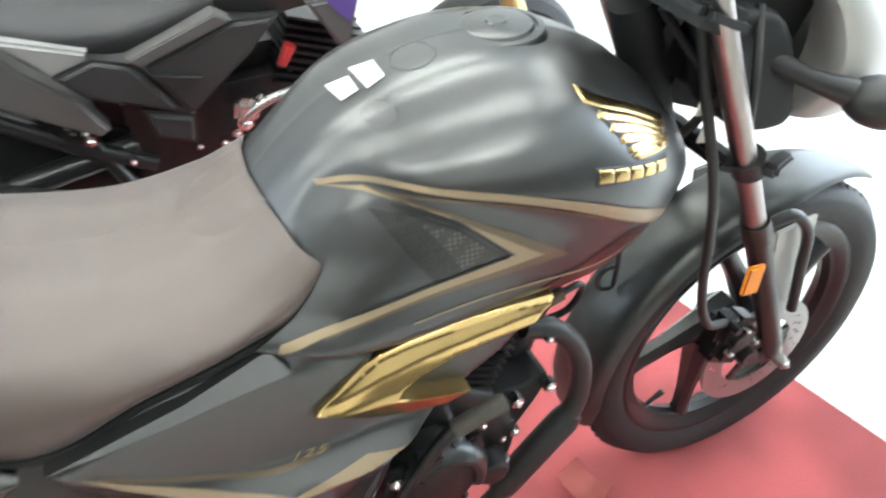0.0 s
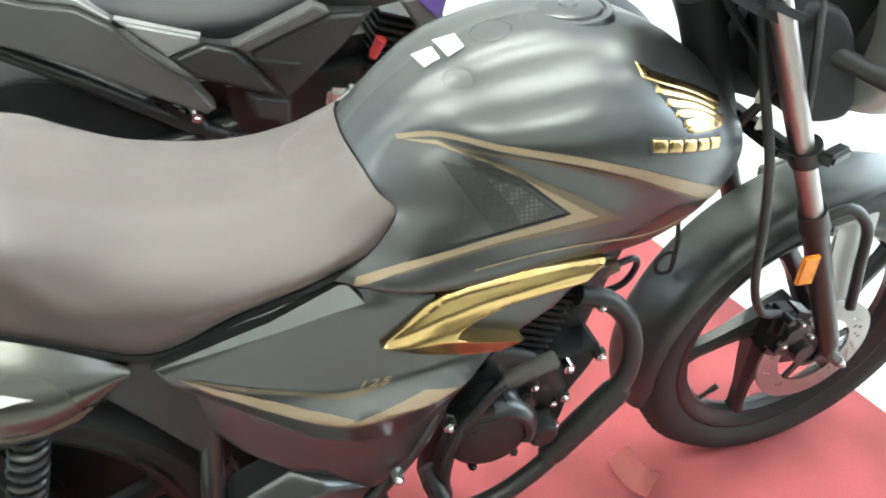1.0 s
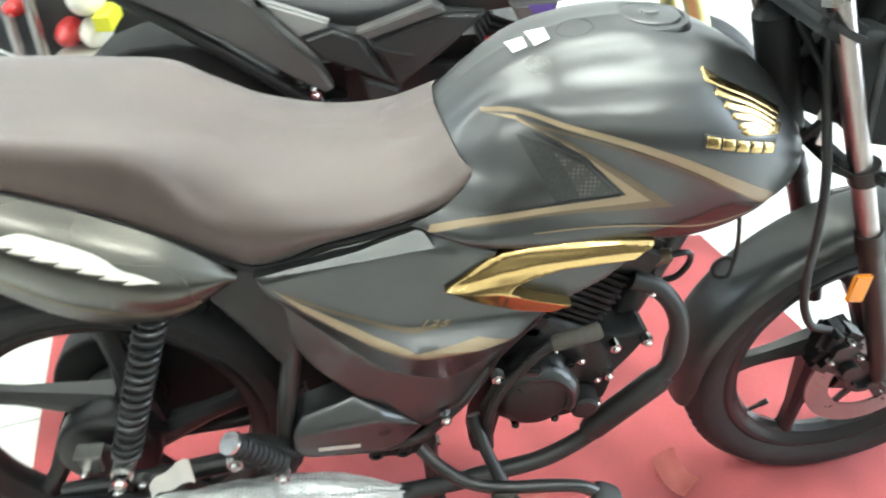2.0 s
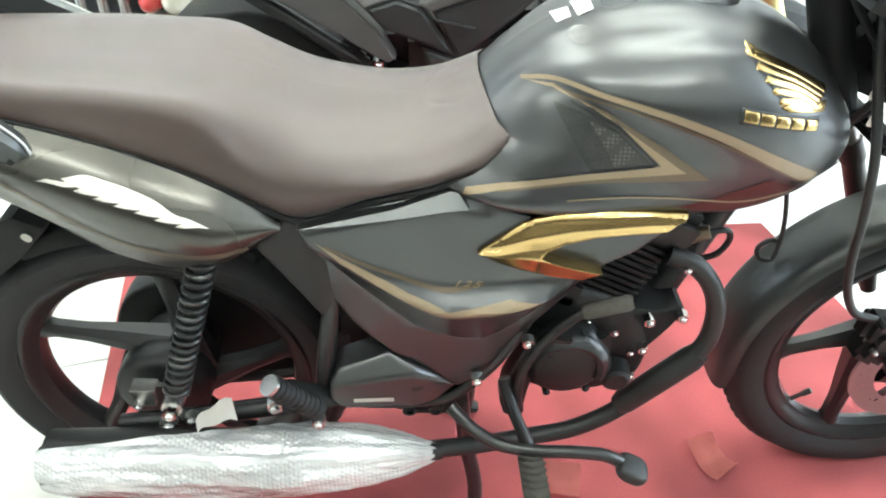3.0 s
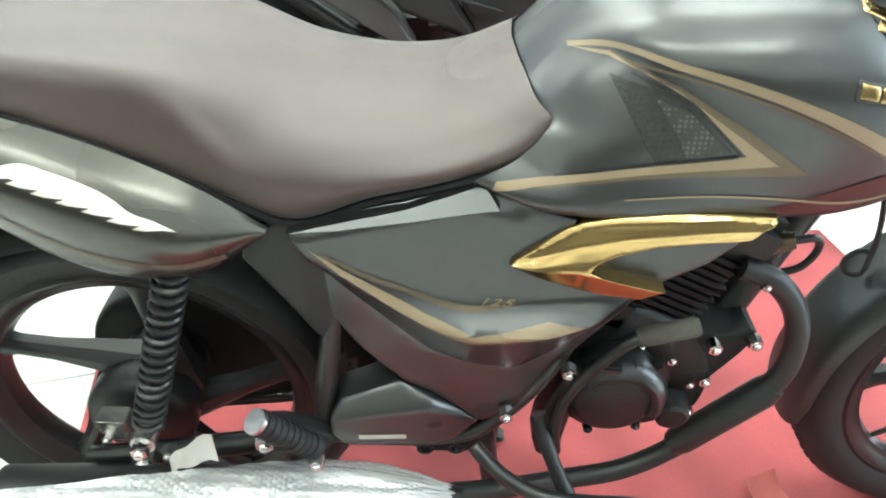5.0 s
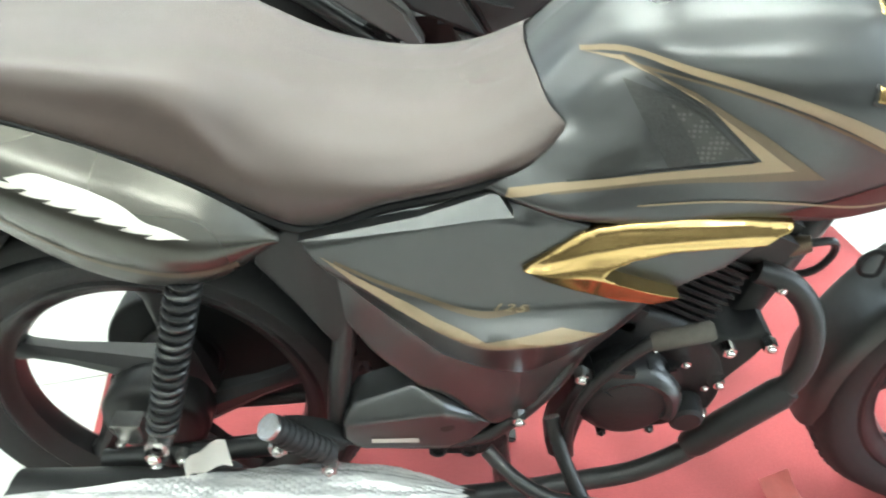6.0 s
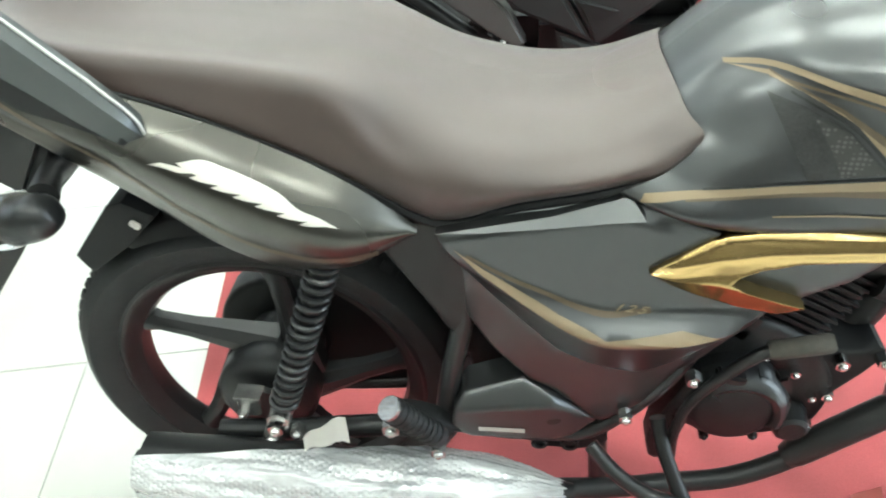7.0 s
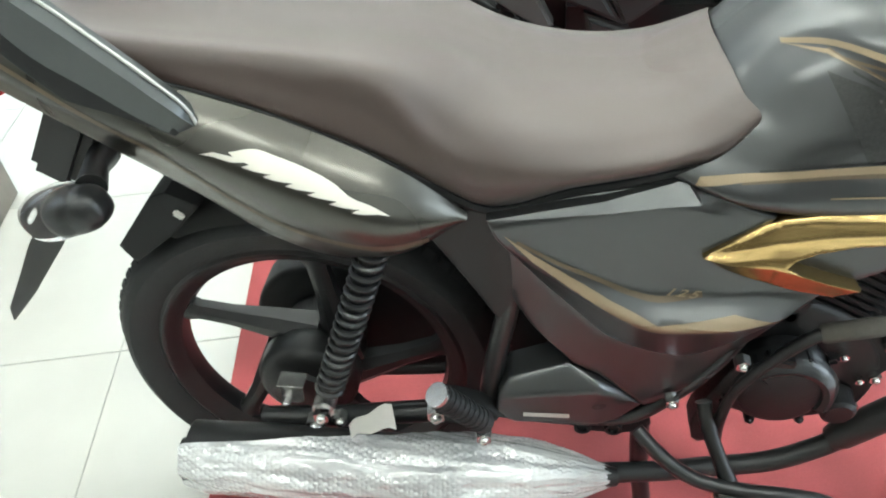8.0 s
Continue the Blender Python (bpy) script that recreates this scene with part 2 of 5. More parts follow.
def tube(bm, points, radius, seg=12, n=0, cap=True):
    """A round bar along a smooth path; radius may be one number or one a point."""
    p = spline(points, n, False) if n else np.array(points, float)
    r = np.interp(np.linspace(0, 1, len(p)), np.linspace(0, 1, len(radius)), radius) if isinstance(radius, (list, tuple)) else np.full(len(p), radius)
    t = np.gradient(p, axis=0)
    side = np.array([0.0, 0.0, 1.0]) if abs(t[0][2]) < 0.9 * np.linalg.norm(t[0]) else np.array([0.0, 1.0, 0.0])
    rings = []
    for c, d, k in zip(p, t, r):
        d = d / np.linalg.norm(d)
        side = side - d * (side @ d)
        side = side / np.linalg.norm(side)
        up = np.cross(d, side)
        rings.append([bm.verts.new(c + k * (math.cos(a) * side + math.sin(a) * up)) for a in np.linspace(0, 2 * math.pi, seg, endpoint=False)])
    for a, b in zip(rings, rings[1:]):
        for j in range(seg):
            bm.faces.new((a[j], a[(j + 1) % seg], b[(j + 1) % seg], b[j]))
    if cap:
        bm.faces.new(rings[0])
        bm.faces.new(rings[-1])
    return bm


def lathe(bm, profile, seg=48, centre=(0, 0, 0), closed=False):
    """Turns (radius, y) pairs about the y axis through the centre."""
    g = [[(centre[0] + r * math.cos(a), centre[1] + h, centre[2] + r * math.sin(a)) for a in np.linspace(0, 2 * math.pi, seg, endpoint=False)] for r, h in profile]
    if closed:
        g.append(g[0])
    grid_faces(bm, g, True)
    bmesh.ops.remove_doubles(bm, verts=bm.verts, dist=1e-6)
    return bm


def block(bm, centre, size, turn=(0, 0, 0), bevel=0.002):
    b = bmesh.new()
    bmesh.ops.create_cube(b, size=1, matrix=Matrix.Diagonal((*size, 1)))
    if bevel:
        bmesh.ops.bevel(b, geom=list(b.edges), offset=min(bevel, min(size) * 0.45), segments=2, affect="EDGES")
    b.transform(pose(*centre, *turn))
    me = bpy.data.meshes.new("piece")
    b.to_mesh(me)
    b.free()
    bm.from_mesh(me)
    bpy.data.meshes.remove(me)
    return bm


def bolt(bm, at, r=0.008, h=0.008, axis=(0, -1, 0)):
    m = Matrix.Translation(at) @ Vector(axis).to_track_quat("Z", "Y").to_matrix().to_4x4()
    bmesh.ops.create_cone(bm, cap_ends=True, segments=6, radius1=r, radius2=r * 0.92, depth=h, matrix=m)
    bmesh.ops.create_uvsphere(bm, u_segments=8, v_segments=5, radius=r * 0.62, matrix=m @ pose(0, 0, h * 0.5))
    return bm


def outline(points, step, smooth=0):
    """A closed outline in even steps; smooth rounds its corners."""
    p = np.array(points, float)
    for _ in range(smooth):
        q = np.roll(p, -1, axis=0)
        p = np.stack((0.75 * p + 0.25 * q, 0.25 * p + 0.75 * q), 1).reshape(-1, 2)
    out = []
    for a, b in zip(p, np.roll(p, -1, axis=0)):
        k = max(1, int(np.linalg.norm(b - a) / step))
        out += [a + (b - a) * i / k for i in range(k)]
    return np.array(out)


def edge_distance(q, p):
    a, b = p, np.roll(p, -1, axis=0)
    d = b - a
    u = np.clip(((q[:, None] - a) * d).sum(2) / np.maximum((d * d).sum(1), 1e-12), 0, 1)
    return np.linalg.norm(q[:, None] - (a + u[..., None] * d), axis=2).min(1)


def plate(points, depth, step=0.008, rim=0.0, back=0.01, smooth=1, dome=0.0, axes="xz"):
    """A panel with the given outline in x and z. depth(x, z) gives y of its face; rim rounds its edge over, back is its thickness, dome swells it."""
    p = outline(points, step, smooth)
    lo, hi = p.min(0), p.max(0)
    gx, gz = np.meshgrid(np.arange(lo[0], hi[0], step), np.arange(lo[1], hi[1], step * 0.87))
    gx[::2] += step / 2
    q = np.stack((gx.ravel(), gz.ravel()), 1)
    q = q[edge_distance(q, p) > step * 0.55 + rim]
    n = len(p)
    along = np.roll(p, -1, axis=0) - np.roll(p, 1, axis=0)
    inward = np.stack((-along[:, 1], along[:, 0]), 1) / np.maximum(np.linalg.norm(along, axis=1), 1e-9)[:, None]
    if (p[:, 0] * np.roll(p[:, 1], -1) - np.roll(p[:, 0], -1) * p[:, 1]).sum() < 0:
        inward = -inward
    for d in ((0.12 * rim, 0.45 * rim, rim) if rim else ()):
        ring = p + inward * d
        q = np.concatenate((q, ring[edge_distance(ring, p) > d * 0.9]))
    vs = [Vector(v) for v in np.concatenate((p, q))]
    vs, _, fs, *_ = delaunay_2d_cdt(vs, [(i, (i + 1) % n) for i in range(n)], [list(range(n))], 1, 1e-6)
    xz = np.array([(v.x, v.y) for v in vs])
    d = edge_distance(xz, p)
    y = np.array([depth(a, b) for a, b in xz])
    if rim:
        k = np.clip(1 - d / rim, 0, 1)
        y = y + rim * (1 - np.sqrt(1 - k * k))
    if dome:
        y = y - dome * np.clip(d / d.max(), 0, 1)
    bm = bmesh.new()
    face = [bm.verts.new((a, c, b)) for (a, b), c in zip(xz, y)]
    for f in fs:
        if len(set(f)) > 2:
            bm.faces.new([face[i] for i in f])
    if back:
        rimmed = [e for e in bm.edges if e.is_boundary]
        made = bmesh.ops.extrude_edge_only(bm, edges=rimmed)
        for v in made["geom"]:
            if isinstance(v, bmesh.types.BMVert):
                v.co.y += back
    return bm


def surface(ob, towards=1):
    """y of an object's outer skin at (x, z), seen from -y."""
    me = ob.data
    tree = BVHTree.FromPolygons([v.co for v in me.vertices], [tuple(f.vertices) for f in me.polygons])

    def depth(x, z):
        hit = tree.ray_cast(Vector((x, -2, z)), Vector((0, 1, 0)))[0]
        if hit is None:
            hit = tree.find_nearest(Vector((x, -0.2, z)))[0]
        return hit.y
    return depth


def decal(name, points, skin, mat, parent, lift=0.0008, step=0.006, smooth=0, label="", rim=0.0, dome=0.0, back=0.0):
    bm = plate(points, lambda x, z: skin(x, z) - lift, step, rim, back, smooth, dome)
    return part(name, bm, mat, parent, label)


def band(points, w0, w1=None, n=40):
    """The outline of a strip along a smooth line in x and z, from width w0 to w1."""
    p = spline(points, n)
    t = np.gradient(p, axis=0)
    t /= np.linalg.norm(t, axis=1)[:, None]
    nrm = np.stack((-t[:, 1], t[:, 0]), 1)
    w = np.linspace(w0, w0 if w1 is None else w1, n)[:, None] / 2
    return np.concatenate((p + nrm * w, (p - nrm * w)[::-1]))


# ---- the showroom ----


def slab(name, lo, hi, mat, label="", category="", kind="structure"):
    bm = bmesh.new()
    c = [(a + b) / 2 for a, b in zip(lo, hi)]
    block(bm, c, [b - a for a, b in zip(lo, hi)], bevel=0)
    return tagged(link_mesh(name, bm, mat, False), label, category, kind=kind)


X0, X1, Y0, Y1, H = -3.6, 4.6, -3.0, 3.4, 3.0
floor = slab("floor", (X0, Y0, -0.12), (X1, Y1, -0.006), GROUT, "glossy ivory vitrified floor tiles with thin grey joints", "floor")
slab("wall_north", (X0 - 0.15, Y1, -0.12), (X1 + 0.15, Y1 + 0.15, H), PLASTER, "plain white painted showroom wall", "wall")
slab("wall_west_left", (X0 - 0.15, Y0, -0.12), (X0, -0.5, H), WARM_WHITE, "warm white wall beside a wide opening", "wall")
slab("wall_west_right", (X0 - 0.15, 3.1, -0.12), (X0, Y1, H), PLASTER, "white wall beside a wide opening", "wall")
slab("wall_east_left", (X1, 2.6, -0.12), (X1 + 0.15, Y1, H), PLASTER, "white wall beside the open shopfront", "wall")
slab("wall_east_right", (X1, Y0, -0.12), (X1 + 0.15, -1.65, H), PLASTER, "white wall beside the open shopfront", "wall")
slab("ceiling", (X0 - 0.15, Y0 - 0.15, H), (X1 + 0.15, Y1 + 0.15, H + 0.12), CEILING, "plain white showroom ceiling", "ceiling")
# unseen wall; the dark sheet along its foot is added to darken reflections
slab("wall_south", (X0 - 0.15, Y0 - 0.15, -0.12), (X1 + 0.15, Y0, H), WARM_WHITE, "unseen plain warm white wall closing the room and lightening reflections", "wall")
slab("wall_panelling", (X0, Y0, -0.005), (X1, Y0 + 0.02, 1.9), REFLECTED_DARK, "unseen dark brown sheet added to darken reflections", "wall")
slab("ground", (-60, -60, -0.5), (60, 60, -0.14), GROUT, "pale concrete ground outside the shop", "ground")

lamp_model = None
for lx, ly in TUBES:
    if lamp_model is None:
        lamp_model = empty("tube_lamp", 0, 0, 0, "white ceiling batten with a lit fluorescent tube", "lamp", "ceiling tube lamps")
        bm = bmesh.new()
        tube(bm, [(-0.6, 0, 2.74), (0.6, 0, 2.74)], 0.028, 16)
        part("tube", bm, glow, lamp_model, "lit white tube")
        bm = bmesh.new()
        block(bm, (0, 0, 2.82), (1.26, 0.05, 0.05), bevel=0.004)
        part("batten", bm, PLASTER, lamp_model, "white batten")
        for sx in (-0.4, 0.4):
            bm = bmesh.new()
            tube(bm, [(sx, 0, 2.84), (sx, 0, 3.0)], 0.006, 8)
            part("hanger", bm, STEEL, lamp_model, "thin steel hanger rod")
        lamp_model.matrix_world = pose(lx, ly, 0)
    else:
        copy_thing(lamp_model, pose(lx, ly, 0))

# ---- the motorcycle: forward is +x, its right side -y ----
bike = empty("motorcycle", 0.63, 0, 0, "matte grey commuter motorcycle with brown seat and gold trim", "motorcycle")

# seat
seat_crown = [(-0.15, 0, 0.872), (0, 0, 0.862), (0.15, 0, 0.851), (0.235, 0, 0.840), (0.275, 0, 0.827), (0.34, 0, 0.800), (0.43, 0, 0.784), (0.50, 0, 0.790), (0.545, 0, 0.812)]
seat_flat = [(-0.15, -0.064, 0.871), (0, -0.090, 0.860), (0.15, -0.100, 0.848), (0.235, -0.100, 0.836), (0.275, -0.088, 0.822), (0.34, -0.072, 0.795), (0.43, -0.062, 0.779), (0.50, -0.058, 0.786), (0.549, -0.048, 0.809)]
seat_corner = [(-0.15, -0.076, 0.868), (0, -0.102, 0.857), (0.15, -0.113, 0.8445), (0.235, -0.118, 0.829), (0.275, -0.112, 0.808), (0.34, -0.104, 0.783), (0.43, -0.096, 0.768), (0.50, -0.086, 0.777), (0.554, -0.070, 0.803)]
seat_shoulder = [(-0.148, -0.083, 0.861), (0, -0.109, 0.850), (0.15, -0.1205, 0.837), (0.235, -0.1275, 0.819), (0.275, -0.1315, 0.784), (0.34, -0.134, 0.766), (0.43, -0.128, 0.754), (0.505, -0.118, 0.765), (0.562, -0.102, 0.792)]
seat_flank = [(-0.142, -0.087, 0.849), (0, -0.1145, 0.839), (0.145, -0.129, 0.816), (0.237, -0.139, 0.783), (0.278, -0.1475, 0.752), (0.335, -0.153, 0.734), (0.42, -0.149, 0.733), (0.51, -0.140, 0.750), (0.555, -0.128, 0.764), (0.574, -0.119, 0.781)]
seat_hem = [(-0.13, -0.090, 0.835), (0, -0.117, 0.825), (0.14, -0.1345, 0.786), (0.243, -0.1395, 0.736), (0.276, -0.139, 0.714), (0.312, -0.137, 0.692), (0.41, -0.1340, 0.711), (0.50, -0.132, 0.7305), (0.545, -0.126, 0.743), (0.566, -0.118, 0.760)]
seat_tuck = [(-0.13, -0.07, 0.825), (0, -0.10, 0.815), (0.14, -0.115, 0.776), (0.243, -0.12, 0.726), (0.276, -0.12, 0.704), (0.312, -0.12, 0.682), (0.41, -0.115, 0.702), (0.51, -0.11, 0.723), (0.566, -0.10, 0.752)]
seat_rails = [seat_crown, seat_flat, seat_corner, seat_shoulder, seat_flank, seat_hem, seat_tuck]
seat_bm = loft(seat_rails, 110, 60, True, True)
close_ends(seat_bm)
seat = part("seat", seat_bm, SEAT, bike, "stepped brown vinyl dual seat")
# black strip that draws the shaded gap along the seat's lower edge
gap_strip = bmesh.new()
tube(gap_strip, [(x, y + 0.002, z - 0.005) for x, y, z in spline(seat_rails[5], 60, True)], [0.0065] * 12 + [0.0035], 8)
part("seat_edge", gap_strip, MATT, bike, "black strip put in for the dark gap under the seat")

# fuel tank
tank_crown = [(0.537, 0, 0.800), (0.580, 0, 0.842), (0.640, 0, 0.880), (0.700, 0, 0.900), (0.790, 0, 0.905), (0.871, 0, 0.886), (0.939, 0, 0.845), (0.979, 0, 0.790)]
tank_top = [(0.541, -0.045, 0.798), (0.583, -0.046, 0.837), (0.640, -0.060, 0.874), (0.710, -0.066, 0.893), (0.800, -0.066, 0.897), (0.883, -0.06, 0.874), (0.947, -0.052, 0.833), (0.984, -0.045, 0.785)]
tank_valley = [(0.545, -0.059, 0.796), (0.587, -0.057, 0.835), (0.646, -0.079, 0.8665), (0.720, -0.091, 0.8815), (0.810, -0.092, 0.8840), (0.892, -0.082, 0.8605), (0.953, -0.069, 0.819), (0.9875, -0.058, 0.778)]
tank_shoulder = [(0.549, -0.072, 0.794), (0.590, -0.068, 0.833), (0.653, -0.101, 0.859), (0.730, -0.118, 0.8715), (0.820, -0.120, 0.8725), (0.900, -0.104, 0.846), (0.959, -0.086, 0.806), (0.991, -0.07, 0.770)]
tank_cheek = [(0.556, -0.088, 0.790), (0.598, -0.080, 0.830), (0.667, -0.127, 0.845), (0.740, -0.150, 0.845), (0.820, -0.154, 0.838), (0.905, -0.138, 0.805), (0.964, -0.109, 0.768), (0.996, -0.085, 0.745)]
tank_crease = [(0.560, -0.095, 0.787), (0.603, -0.087, 0.829), (0.677, -0.137, 0.835), (0.740, -0.158, 0.824), (0.800, -0.165, 0.802), (0.876, -0.152, 0.760), (0.950, -0.116, 0.722), (0.990, -0.088, 0.718)]
tank_under_crease = [(0.565, -0.103, 0.783), (0.608, -0.102, 0.822), (0.680, -0.139, 0.822), (0.743, -0.155, 0.808), (0.803, -0.161, 0.784), (0.877, -0.149, 0.743), (0.948, -0.115, 0.712), (0.987, -0.087, 0.712)]
tank_recess = [(0.570, -0.118, 0.774), (0.620, -0.138, 0.775), (0.680, -0.148, 0.772), (0.750, -0.156, 0.762), (0.810, -0.156, 0.744), (0.874, -0.143, 0.720), (0.941, -0.112, 0.703), (0.983, -0.085, 0.708)]
tank_bulge = [(0.546, -0.132, 0.750), (0.590, -0.147, 0.740), (0.660, -0.151, 0.736), (0.750, -0.154, 0.728), (0.820, -0.150, 0.714), (0.883, -0.133, 0.700), (0.939, -0.109, 0.697), (0.981, -0.084, 0.706)]
tank_lip = [(0.502, -0.140, 0.728), (0.560, -0.156, 0.708), (0.640, -0.153, 0.692), (0.740, -0.148, 0.690), (0.840, -0.136, 0.679), (0.905, -0.119, 0.683), (0.944, -0.104, 0.691), (0.979, -0.082, 0.703)]
tank_tuck = [(0.512, -0.125, 0.716), (0.560, -0.125, 0.698), (0.640, -0.115, 0.682), (0.740, -0.105, 0.681), (0.840, -0.095, 0.670), (0.905, -0.08, 0.675), (0.941, -0.07, 0.688), (0.973, -0.06, 0.700)]
tank_rails = [tank_crown, tank_top, tank_valley, tank_shoulder, tank_cheek, tank_crease, tank_under_crease, tank_recess, tank_bulge, tank_lip, tank_tuck]
tank_bm = close_ends(loft(tank_rails, 110, 110, True))
for _ in range(7):
    bmesh.ops.smooth_vert(tank_bm, verts=[v for v in tank_bm.verts if abs(v.co.y) > 0.0005 and v.co.z > 0.715 and v.co.x > 0.61], factor=0.5, use_axis_x=True, use_axis_y=True, use_axis_z=True)
tank = part("fuel_tank", tank_bm, GREY, bike, "matte grey sculpted fuel tank")
on_tank = surface(tank)


def tank_trim(name, points, mat, label, lift=0.0008, smooth=0):
    return decal(name, points, on_tank, mat, tank, lift + 0.0006, 0.0042, smooth, label)


# bronze stripes and the dark triangle between them
tank_trim("stripe", band([(0.590, 0.832), (0.624, 0.841), (0.679, 0.836), (0.737, 0.823), (0.798, 0.800), (0.873, 0.758), (0.940, 0.714)], 0.003, 0.017), STRIPE, "bronze stripe along the tank crease")
mid = [(0.592, 0.831), (0.623, 0.8362), (0.679, 0.8155), (0.735, 0.777), (0.772, 0.749), (0.690, 0.7425), (0.624, 0.7365), (0.560, 0.730), (0.519, 0.7235)]
tank_trim("chevron", mid + [(0.523, 0.733), (0.573, 0.738), (0.624, 0.744), (0.687, 0.7515), (0.742, 0.759), (0.692, 0.807), (0.656, 0.825), (0.623, 0.833)], STRIPE, "bronze chevron decal pointing forward")
tank_trim("chevron", [(0.623, 0.8375), (0.679, 0.819), (0.740, 0.784), (0.775, 0.759), (0.802, 0.738), (0.690, 0.737), (0.624, 0.733), (0.560, 0.728)] + mid[-2:0:-1], STRIPE_BROWN, "dull brown outer chevron decal", 0.0004)
tank_trim("pinstripe", band([(0.640, 0.8255), (0.688, 0.8045), (0.737, 0.7605)], 0.002), DECAL_DARK, "thin dark line inside the chevron", 0.0012)
tank_trim("pinstripe", band([(0.735, 0.7585), (0.687, 0.7520), (0.624, 0.7450), (0.575, 0.7390)], 0.002), DECAL_DARK, "thin dark line inside the chevron", 0.0012)
tank_trim("pinstripe", band([(0.624, 0.833), (0.679, 0.8285), (0.737, 0.8145), (0.798, 0.7905), (0.873, 0.748), (0.935, 0.706)], 0.0025, 0.003), STRIPE_BROWN, "dull brown line under the bronze stripe", 0.0004)
tank_trim("decal_panel", [(0.622, 0.822), (0.652, 0.816), (0.688, 0.801), (0.730, 0.763), (0.664, 0.751)], DECAL_DARK, "charcoal textured triangle decal", 0.0006)
tank_trim("stripe", band([(0.640, 0.716), (0.722, 0.717), (0.788, 0.710), (0.859, 0.696), (0.925, 0.695)], 0.0015, 0.0035), STRIPE, "pale line along the tank's lower edge")
tank_trim("decal_panel", [(0.771, 0.698), (0.815, 0.709), (0.876, 0.729), (0.925, 0.703), (0.907, 0.690), (0.846, 0.682)], DECAL_RED, "red brown decal at the tank's front edge", 0.0004)

tank_trim("decal_panel", [(0.660, 0.808), (0.688, 0.799), (0.727, 0.763), (0.690, 0.7575), (0.682, 0.775)], DOTS, "dotted charcoal film in the point of the triangle", 0.0010)

# filler cap on a low round seat
cap = bmesh.new()
lathe(cap, [(0.0, -0.0065), (0.030, -0.006), (0.035, -0.0045), (0.037, -0.001), (0.039, -0.001), (0.040, -0.003), (0.046, -0.002), (0.050, 0.004), (0.050, 0.014)], 40)
cap.transform(pose(0.80, 0, 0.9008, -90, 0, 0))
cap_ob = part("filler_cap", cap, GREY, tank, "round grey fuel filler cap")
keyhole = bmesh.new()
lathe(keyhole, [(0, -0.002), (0.009, -0.002), (0.011, 0), (0.011, 0.002)], 24)
keyhole.transform(pose(0.80, 0, 0.9073, -90, 0, 0))
part("lock_cover", keyhole, GREY, cap_ob, "small round lock cover")


def on_top(x, y):
    tree = BVHTree.FromObject(tank, bpy.context.evaluated_depsgraph_get())
    return tree.ray_cast(Vector((x, y, 2)), Vector((0, 0, -1)))[0].z


def top_patch(name, corners, mat, label):
    bm = bmesh.new()
    (ax, ay), (bx, by), (cx, cy), (dx, dy) = corners
    g = []
    for i in range(7):
        u = i / 6
        row = []
        for j in range(7):
            v = j / 6
            x = (1 - u) * ((1 - v) * ax + v * bx) + u * ((1 - v) * dx + v * cx)
            y = (1 - u) * ((1 - v) * ay + v * by) + u * ((1 - v) * dy + v * cy)
            row.append((x, y, on_top(x, y) + 0.0015))
        g.append(row)
    grid_faces(bm, g)
    part(name, bm, mat, tank, label)


top_patch("paper_label", [(0.630, 0.009), (0.650, -0.002), (0.650, -0.029), (0.634, -0.028)], PAPER, "white paper sticker on the tank")
top_patch("paper_label", [(0.654, 0.011), (0.675, 0.000), (0.675, -0.030), (0.657, -0.034)], PAPER, "white paper sticker on the tank")

ring_g = []
for i in range(40):
    a = 2 * math.pi * i / 40
    ring_g.append([(0.706 + r * math.cos(a), -0.018 + r * math.sin(a), on_top(0.706 + r * math.cos(a), -0.018 + r * math.sin(a)) + h) for r, h in ((0.0195, 0.0002), (0.020, 0.0007), (0.0218, 0.0007), (0.0225, 0.0002))])
ring_g.append(ring_g[0])
ring = bmesh.new()
grid_faces(ring, ring_g)
part("ring_sticker", ring, SILVER_RAIL, tank, "clear round ring sticker on the tank")

ground_bm = plate([(0.825, 0.878), (0.850, 0.871), (0.896, 0.848), (0.928, 0.823), (0.928, 0.808), (0.874, 0.820), (0.856, 0.838), (0.840, 0.857)], lambda x, z: on_tank(x, z) - 0.0016, 0.003)
part("badge_ground", ground_bm, GREY_DARK, tank, "dark ground of the badge")
# raised gold badge: swept feathers over a row of plain blocks
for i in range(5):
    k = i / 4
    a = (0.826 + 0.034 * k, 0.876 - 0.045 * k)
    b = (0.930 - 0.020 * k, 0.822 - 0.010 * k)
    m = (0.45 * a[0] + 0.55 * b[0], 0.45 * a[1] + 0.55 * b[1] + 0.004)
    decal("badge_feather", band([a, m, b], 0.0078, 0.0072, 16), on_tank, GOLD, tank, 0.0022, 0.0025, 0, "gold badge feather", 0.0024, 0.0028, 0.005)
decal("badge_feather", [(0.876, 0.828), (0.93, 0.815), (0.925, 0.805), (0.872, 0.818), (0.862, 0.824)], on_tank, GOLD, tank, 0.002, 0.003, 0, "gold badge foot", 0.002, 0.001, 0.005)
for i in range(5):
    x, z = 0.819 + 0.0198 * i, 0.829 - 0.0058 * i
    decal("badge_block", [(x, z), (x + 0.0175, z - 0.005), (x + 0.0175, z - 0.0175), (x, z - 0.0125)], on_tank, GOLD, tank, 0.003, 0.003, 0, "plain gold badge block", 0.0015, 0, 0.006)
decal("badge_base", [(0.816, 0.831), (0.919, 0.803), (0.917, 0.787), (0.815, 0.814)], on_tank, DECAL_DARK, tank, 0.0015, 0.005, 0, "dark badge backing", 0.001, 0, 0.003)

